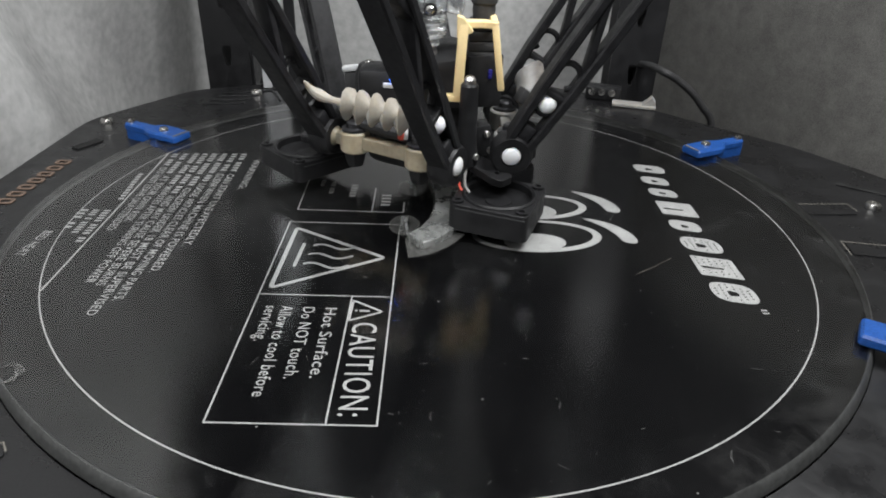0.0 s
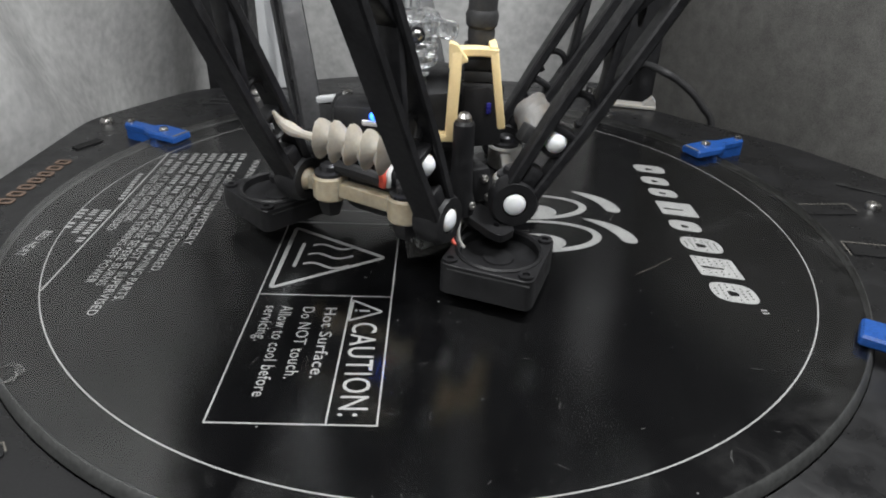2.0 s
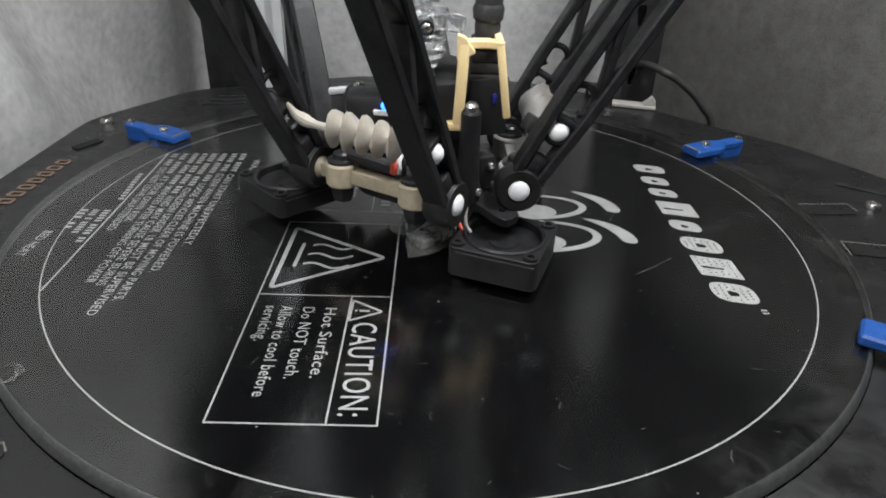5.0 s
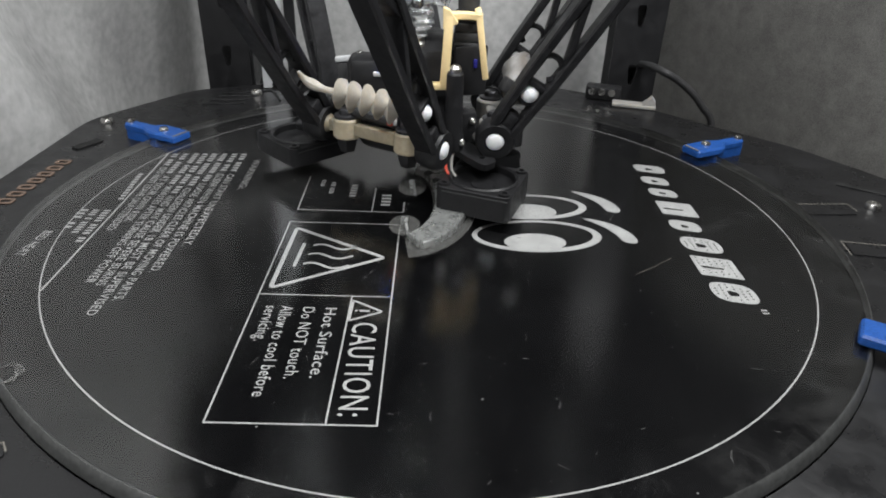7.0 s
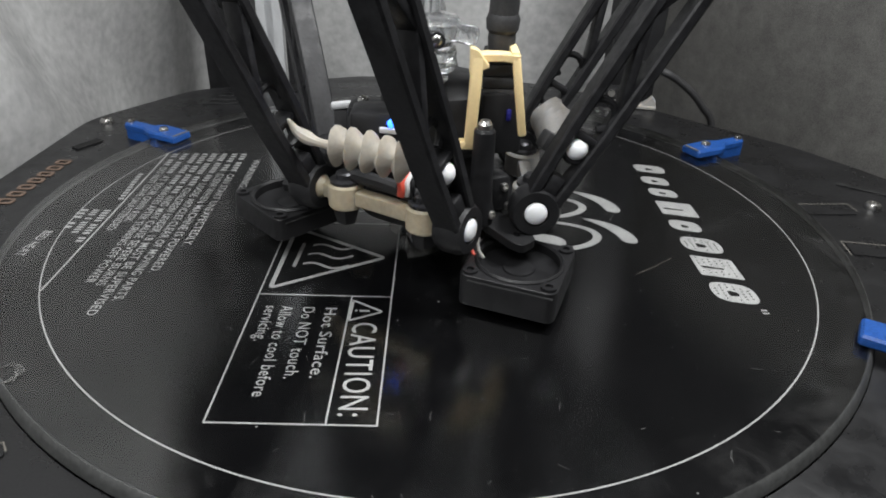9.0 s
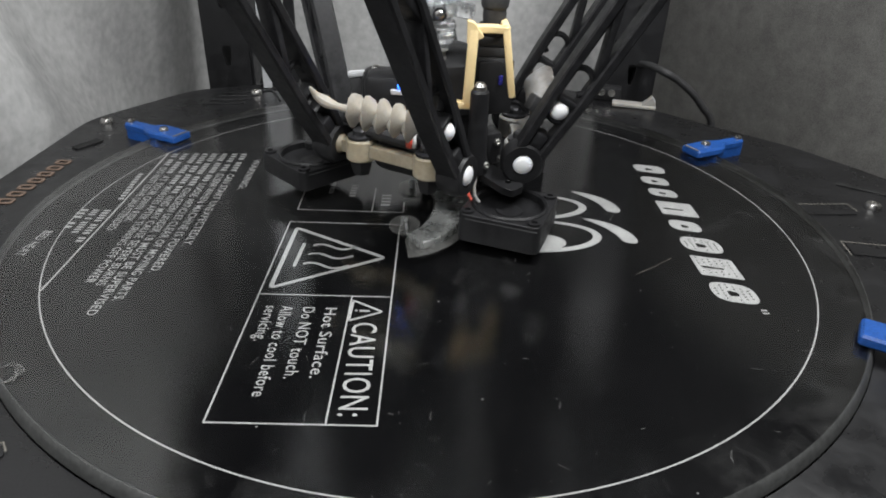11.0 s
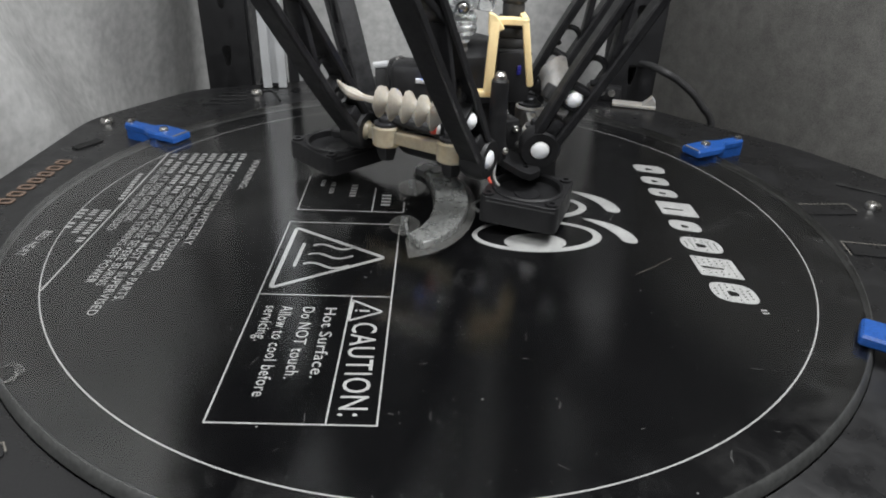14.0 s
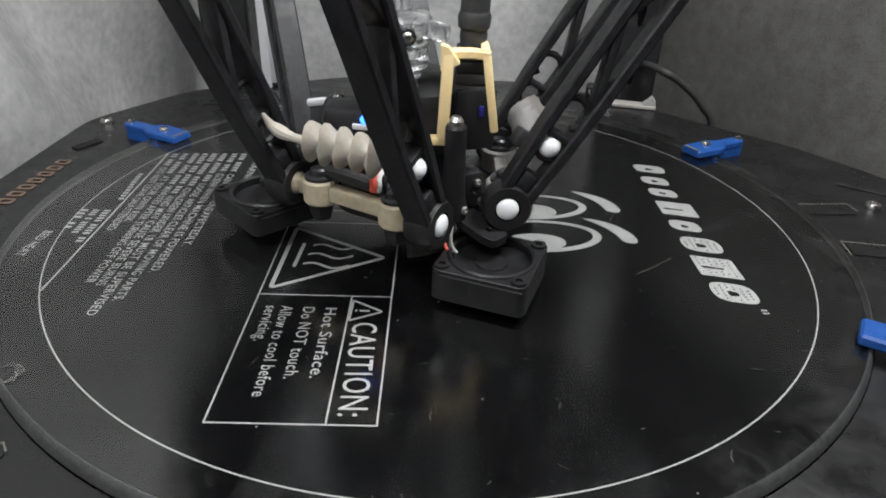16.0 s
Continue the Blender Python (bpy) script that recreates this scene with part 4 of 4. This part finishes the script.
# cream clip holding hose and fitting
bm = mesh()
prism(bm, fillet([(0.0058, -0.0135), (0.0072, -0.0155), (0.0108, -0.0125), (0.0160, -0.0118), (0.0205, -0.0135), (0.0215, -0.0105), (0.0160, -0.0075),
                  (0.0110, -0.0080), (0.0080, -0.0092)], 0.0012), 0.0726, 0.0752, round_by=0.0004)
prism(bm, fillet([(-0.0020, -0.0040), (0.0040, -0.0014), (0.0016, 0.0016), (0.0004, 0.0034), (-0.0022, 0.0042)], 0.0008), 0, 0.0032,
      pose(0.0082, -0.0118, 0.0732, 90, 0, 0), round_by=0.0005)
clip_body = part("cream_clip", bm, M_CREAM, head, "cream printed clip")
bm = mesh()
box(bm, 0.0035, 0.0036, 0.0280, pose(0.0079, -0.0133, 0.0606, 0, 2.5, 0), 0.0005)
box(bm, 0.0072, 0.0036, 0.0026, pose(0.0054, -0.0133, 0.0477), 0.0004)
part("clip_leg", bm, M_CREAM, clip_body)
bm = mesh()
box(bm, 0.0025, 0.0034, 0.0238, pose(0.0217, -0.0115, 0.0622, 0, -9, 0), 0.0006)
part("clip_leg", bm, M_CREAM, clip_body)
bm = mesh()
box(bm, 0.0020, 0.0034, 0.0190, pose(0.0205, -0.0030, 0.0665, 0, -6, 0), 0.0005)
box(bm, 0.0026, 0.0100, 0.0024, pose(0.0195, -0.0075, 0.0746), 0.0005)
part("clip_leg", bm, M_CREAM, clip_body)

# front post with a dome nut
bm = mesh()
lathe(bm, [(0, 0.0240), (0.0046, 0.0240), (0.0046, 0.0280), (0.0038, 0.0310), (0.0035, 0.0400), (0.0033, 0.0540), (0.0028, 0.0548), (0, 0.0548)], pose(0.0115, -0.0190, 0), 20)
post = part("post", bm, M_BLACK, head)
bm = mesh()
lathe(bm, [(0, 0.0548), (0.0022, 0.0548), (0.0022, 0.0562), (0.0014, 0.0574), (0, 0.0577)], pose(0.0115, -0.0190, 0), 18)
part("dome_nut", bm, M_STEEL, post)
for x, y2, z in ((0.0190, -0.0155, 0.0345), (0.0205, -0.0165, 0.0285), (0.0150, -0.0215, 0.0275)):
    screw(head, pose(x, y2, z, 70, 0, 30), 0.0014, "small_screw", 0.0012)
bm = mesh()
box(bm, 0.007, 0.008, 0.012, pose(0.0165, -0.0120, 0.0320, 0, 0, 25), 0.0015)
part("side_block", bm, M_BLACK, head)
bm = mesh()
box(bm, 0.006, 0.005, 0.006, pose(0.0335, -0.004, 0.0460, 0, 30, 20), 0.0008)
part("sensor_tab", bm, M_RUBBER, head)


def fan(m, deep=0.0105):
    """A small square cooling fan with a deep dished round face."""
    a = 0.015
    body_bm = mesh()
    outer = fillet([(-a, -a), (a, -a), (a, a), (-a, a)], 0.0032, 5)
    prism(body_bm, outer, -deep, 0.0, m, round_by=0.0004, holes=[circle(0.0132, 40)])
    body = part("fan", body_bm, M_BLACK, head, "small black square cooling fan")
    bm = mesh()
    lathe(bm, [(0.0126, -0.0070), (0.0126, 0.0004), (0.0134, 0.0010), (0.0140, 0.0004), (0.0140, -0.0070)], m, 40, closed=True)
    part("rim", bm, M_BLACK, body)
    bm = mesh()
    lathe(bm, [(0, -0.0030), (0.0105, -0.0030), (0.0124, -0.0022), (0.0124, -0.0072), (0, -0.0072)], m, 36)
    part("rotor", bm, M_BLACK, body)
    bm = mesh()
    lathe(bm, [(0, -0.0030), (0.0050, -0.0030), (0.0048, -0.0024), (0, -0.0023)], m, 24)
    part("rotor_label", bm, M_BLACK, body)
    for sx in (-1, 1):
        for sy in (-1, 1):
            bm = mesh()
            lathe(bm, [(0.0012, 0.0), (0.0012, 0.0009), (0.0024, 0.0009), (0.0024, 0.0)], m @ pose(sx * 0.0121, sy * 0.0121, 0.0), 14, closed=True)
            part("ear", bm, M_BLACK, body)
    bm = mesh()
    box(bm, 2 * a - 0.004, 0.0004, 0.0005, m @ pose(0.001, -a - 0.0001, -0.0016))
    part("edge_ridge", bm, M_RUBBER, body)
    return body


fan(pose(0.0242, -0.0306, 0.0165, 0, 0, -20.5))
fan(pose(-0.0545, 0.0072, 0.0185, 0, 0, 45), 0.0080)
fan(pose(0.0270, 0.0400, 0.0165, 0, 0, 30))
bm = mesh()
prism(bm, fillet([(-0.0070, -0.0042), (0.0200, -0.0044), (0.0245, -0.0030), (0.0245, 0.0030), (0.0200, 0.0044), (-0.0070, 0.0042)], 0.0016), 0, 0.0030,
      pose(0.0105, -0.0115, 0.0226, 4, 7, -48), round_by=0.0006, holes=[circle(0.0011, 12, 0.0190, 0.0)])
part("fan_bracket", bm, M_BLACK, head)
bm = mesh()
prism(bm, fillet([(0, -0.0042), (0.0260, -0.0046), (0.0300, -0.0030), (0.0300, 0.0030), (0.0260, 0.0046), (0, 0.0042)], 0.0016), 0, 0.0036,
      pose(-0.0270, 0.0040, 0.0232, 0, 5, 172), round_by=0.0006)
part("fan_bracket", bm, M_BLACK, head)
bm = mesh()
prism(bm, fillet([(0, -0.0042), (0.0260, -0.0046), (0.0300, 0), (0.0260, 0.0046), (0, 0.0042)], 0.0016), 0, 0.0036,
      pose(0.0100, 0.0150, 0.0222, 0, 6, 55), round_by=0.0006)
part("fan_bracket", bm, M_BLACK, head)

# wires
for k, mat in enumerate((M_RED, M_BLACK, M_GREYCAP)):
    bm = mesh()
    o = 0.0011 * k
    tube(bm, smooth_path([(0.0128 + o, -0.0180, 0.0260), (0.0095 + o, -0.0225, 0.0225), (0.0092 + o, -0.0262, 0.0180), (0.0110 + o, -0.0285, 0.0158)], 5), 0.00055, 7)
    part("fan_wire", bm, mat, head)
for k, mat in enumerate((M_RED, M_PAPER, M_BLACK)):
    bm = mesh()
    o = 0.0016 * k
    tube(bm, smooth_path([(-0.0128 + o, -0.0278, 0.0362), (-0.0126 + o, -0.0282, 0.0382), (-0.0126 + o, -0.0272, 0.0405), (-0.0100 + o, -0.0230, 0.0430), (-0.0040 + o, -0.0160, 0.0440)], 5), (0.0013, 0.0010, 0.0008)[k], 8)
    part("loom_wire", bm, mat, head)
bm = mesh()
tube(bm, smooth_path([(-0.0290, -0.0145, 0.0365), (-0.0180, -0.0205, 0.0362), (-0.0050, -0.0260, 0.0340), (0.0020, -0.0290, 0.0330)], 5), 0.0024, 10)
part("loom_sleeve", bm, M_RUBBER, head)

# all but the platform's own parts sit a little off its centre
for ob in head.children:
    if ob.name.split(".")[0] not in ("axle", "platform", "hub", "nozzle", "heater_block", "heat_break"):
        ob.location += Vector((0.0035, -0.0060, 0))


def motions():
    """The head glides over the plate; each arm and spring follows it from its fixed tower."""
    path = [
        (0.0, pose(-0.0037, 0.0235, 0)), (0.1, pose(0.0076, -0.0149, 0)), (0.2, pose(-0.0009, -0.0103, 0)), (0.3, pose(0.0054, -0.0201, 0)),
        (0.4, pose(-0.0079, 0.0294, 0)), (0.5, pose(0.0006, -0.0059, 0)), (0.6, pose(0.0018, 0.0157, 0)), (0.7, pose(-0.0067, 0.0303, 0)),
        (0.8, pose(0.0003, 0.0200, 0)), (0.9, pose(-0.0021, 0.0221, 0)), (1.0, pose(0.0027, 0.0087, 0)), (1.1, pose(0.0022, -0.0058, 0)),
        (1.2, pose(-0.0026, -0.0266, 0)), (1.3, pose(-0.0124, 0.0166, 0)), (1.4, pose(0.0007, -0.0227, 0)), (1.5, pose(0.0107, 0.0013, 0)),
        (1.6, pose(0.0028, -0.0094, 0)), (1.7, pose(0.0007, 0.0239, 0)), (1.8, pose(0.0051, 0.0274, 0)), (1.9, pose(-0.0056, -0.0199, 0)),
        (2.0, pose(-0.0065, -0.0188, 0)), (2.1, pose(0.0073, 0.0261, 0)), (2.2, pose(-0.0042, -0.0152, 0)), (2.3, pose(0.0081, -0.0149, 0)),
        (2.4, pose(-0.0148, -0.0078, 0)), (2.5, pose(-0.0060, -0.0269, 0)), (2.6, pose(-0.0002, 0.0148, 0)), (2.7, pose(0.0041, 0.0040, 0)),
        (2.8, pose(-0.0031, 0.0235, 0)), (2.9, pose(-0.0080, 0.0377, 0)), (3.0, pose(0.0006, 0.0120, 0)), (3.1, pose(0.0109, -0.0013, 0)),
        (3.2, pose(0.0112, -0.0044, 0)), (3.3, pose(0.0039, 0.0322, 0)), (3.4, pose(-0.0080, -0.0200, 0)), (3.5, pose(0.0099, -0.0094, 0)),
        (3.6, pose(0.0004, -0.0248, 0)), (3.7, pose(0.0012, 0.0018, 0)), (3.8, pose(0.0047, -0.0157, 0)), (3.9, pose(0.0077, 0.0245, 0)),
        (4.0, pose(0.0104, 0.0107, 0)), (4.1, pose(-0.0059, -0.0263, 0)), (4.2, pose(-0.0010, -0.0085, 0)), (4.3, pose(-0.0014, -0.0084, 0)),
        (4.4, pose(0.0040, 0.0041, 0)), (4.5, pose(0.0047, 0.0163, 0)), (4.6, pose(0.0031, -0.0058, 0)), (4.7, pose(0.0011, 0.0038, 0)),
        (4.8, pose(0.0007, -0.0108, 0)), (4.9, pose(0.0059, -0.0024, 0)), (5.0, pose(-0.0040, -0.0082, 0)), (5.1, pose(0.0026, 0.0205, 0)),
        (5.2, pose(0.0066, 0.0004, 0)), (5.3, pose(0.0064, 0.0021, 0)), (5.4, pose(0.0008, 0.0094, 0)), (5.5, pose(-0.0039, 0.0236, 0)),
        (5.6, pose(-0.0012, 0.0158, 0)), (5.7, pose(0.0027, 0.0050, 0)), (5.8, pose(0.0003, 0.0109, 0)), (5.9, pose(-0.0028, -0.0120, 0)),
        (6.0, pose(-0.0077, -0.0015, 0)), (6.1, pose(0.0051, 0.0047, 0)), (6.2, pose(0.0032, 0.0159, 0)), (6.3, pose(0.0061, 0.0283, 0)),
        (6.4, pose(-0.0017, 0.0401, 0)), (6.5, pose(0.0005, 0.0134, 0)), (6.6, pose(-0.0006, 0.0133, 0)), (6.7, pose(0.0107, -0.0038, 0)),
        (6.8, pose(-0.0028, -0.0092, 0)), (6.9, pose(0.0062, -0.0195, 0)), (7.0, pose(-0.0088, 0.0385, 0)), (7.1, pose(-0.0117, -0.0088, 0)),
        (7.2, pose(0.0022, 0.0019, 0)), (7.3, pose(0.0112, 0.0067, 0)), (7.4, pose(-0.0014, 0.0229, 0)), (7.5, pose(-0.0055, 0.0305, 0)),
        (7.6, pose(0.0049, -0.0128, 0)), (7.7, pose(0.0050, -0.0174, 0)), (7.8, pose(-0.0057, 0.0397, 0)), (7.9, pose(-0.0020, -0.0271, 0)),
        (8.0, pose(-0.0065, -0.0269, 0)), (8.1, pose(0.0121, 0.0034, 0)), (8.2, pose(-0.0008, 0.0148, 0)), (8.3, pose(-0.0102, -0.0229, 0)),
        (8.4, pose(0.0082, -0.0108, 0)), (8.5, pose(0.0109, -0.0006, 0)), (8.6, pose(0.0015, 0.0121, 0)), (8.7, pose(0.0100, 0.0202, 0)),
        (8.8, pose(-0.0074, 0.0336, 0)), (8.9, pose(-0.0056, 0.0136, 0)), (9.0, pose(-0.0005, -0.0249, 0)), (9.1, pose(0.0085, 0.0238, 0)),
        (9.2, pose(0.0099, 0.0217, 0)), (9.3, pose(0.0081, 0.0193, 0)), (9.4, pose(0.0032, -0.0005, 0)), (9.5, pose(-0.0026, 0.0103, 0)),
        (9.6, pose(-0.0036, 0.0213, 0)), (9.7, pose(0.0060, 0.0139, 0)), (9.8, pose(0.0013, 0.0094, 0)), (9.9, pose(0.0065, 0.0025, 0)),
        (10.0, pose(0.0050, -0.0031, 0)), (10.1, pose(-0.0051, -0.0098, 0)), (10.2, pose(0.0000, 0.0109, 0)), (10.3, pose(0.0071, 0.0047, 0)),
        (10.4, pose(-0.0031, -0.0120, 0)), (10.5, pose(-0.0006, -0.0121, 0)), (10.6, pose(-0.0027, 0.0246, 0)), (10.7, pose(0.0032, -0.0067, 0)),
        (10.8, pose(0.0031, -0.0042, 0)), (10.9, pose(-0.0026, 0.0196, 0)), (11.0, pose(-0.0003, 0.0154, 0)), (11.1, pose(0.0059, 0.0074, 0)),
        (11.2, pose(0.0033, 0.0071, 0)), (11.3, pose(0.0038, 0.0081, 0)), (11.4, pose(0.0037, 0.0226, 0)), (11.5, pose(-0.0038, 0.0298, 0)),
        (11.6, pose(-0.0021, 0.0221, 0)), (11.7, pose(0.0101, -0.0064, 0)), (11.8, pose(0.0089, -0.0113, 0)), (11.9, pose(-0.0108, 0.0358, 0)),
        (12.0, pose(0.0019, -0.0247, 0)), (12.1, pose(0.0128, 0.0116, 0)), (12.2, pose(-0.0141, -0.0059, 0)), (12.3, pose(-0.0008, -0.0115, 0)),
        (12.4, pose(0.0018, -0.0071, 0)), (12.5, pose(0.0113, 0.0020, 0)), (12.6, pose(0.0008, 0.0164, 0)), (12.7, pose(0.0027, 0.0241, 0)),
        (12.8, pose(0.0021, 0.0379, 0)), (12.9, pose(-0.0006, 0.0170, 0)), (13.0, pose(-0.0019, 0.0213, 0)), (13.1, pose(0.0101, -0.0064, 0)),
        (13.2, pose(-0.0006, 0.0030, 0)), (13.3, pose(-0.0005, -0.0270, 0)), (13.4, pose(0.0010, 0.0430, 0)), (13.5, pose(-0.0116, -0.0063, 0)),
        (13.6, pose(-0.0088, -0.0207, 0)), (13.7, pose(0.0084, -0.0040, 0)), (13.8, pose(0.0048, 0.0103, 0)), (13.9, pose(0.0002, 0.0193, 0)),
        (14.0, pose(0.0079, 0.0309, 0)), (14.1, pose(0.0028, 0.0388, 0)), (14.2, pose(0.0044, -0.0185, 0)), (14.3, pose(-0.0104, 0.0384, 0)),
        (14.4, pose(-0.0060, 0.0450, 0)), (14.5, pose(-0.0006, 0.0084, 0)), (14.6, pose(0.0128, 0.0048, 0)), (14.7, pose(0.0018, 0.0413, 0)),
        (14.8, pose(0.0079, -0.0090, 0)), (14.9, pose(0.0052, -0.0162, 0)), (15.0, pose(-0.0014, -0.0023, 0)), (15.1, pose(0.0060, 0.0042, 0)),
        (15.2, pose(0.0063, 0.0103, 0)), (15.3, pose(0.0003, 0.0179, 0)), (15.4, pose(-0.0044, 0.0322, 0)), (15.5, pose(-0.0063, 0.0357, 0)),
        (15.6, pose(0.0077, 0.0302, 0)), (15.7, pose(0.0002, 0.0052, 0)), (15.8, pose(0.0002, 0.0087, 0)), (15.9, pose(0.0127, 0.0083, 0)),
        (16.0, pose(-0.0090, -0.0224, 0)),
    ]
    walk(head, path)
    for arm, az, across in ARMS:
        walk(arm, [(t, arm_pose(m.translation, az, across)) for t, m in path])
    for spring, az, rise in SPRINGS:
        walk(spring, [(t, arm_pose(m.translation, az, 0.0) @ pose(0, 0, PIN + rise)) for t, m in path])


motions()
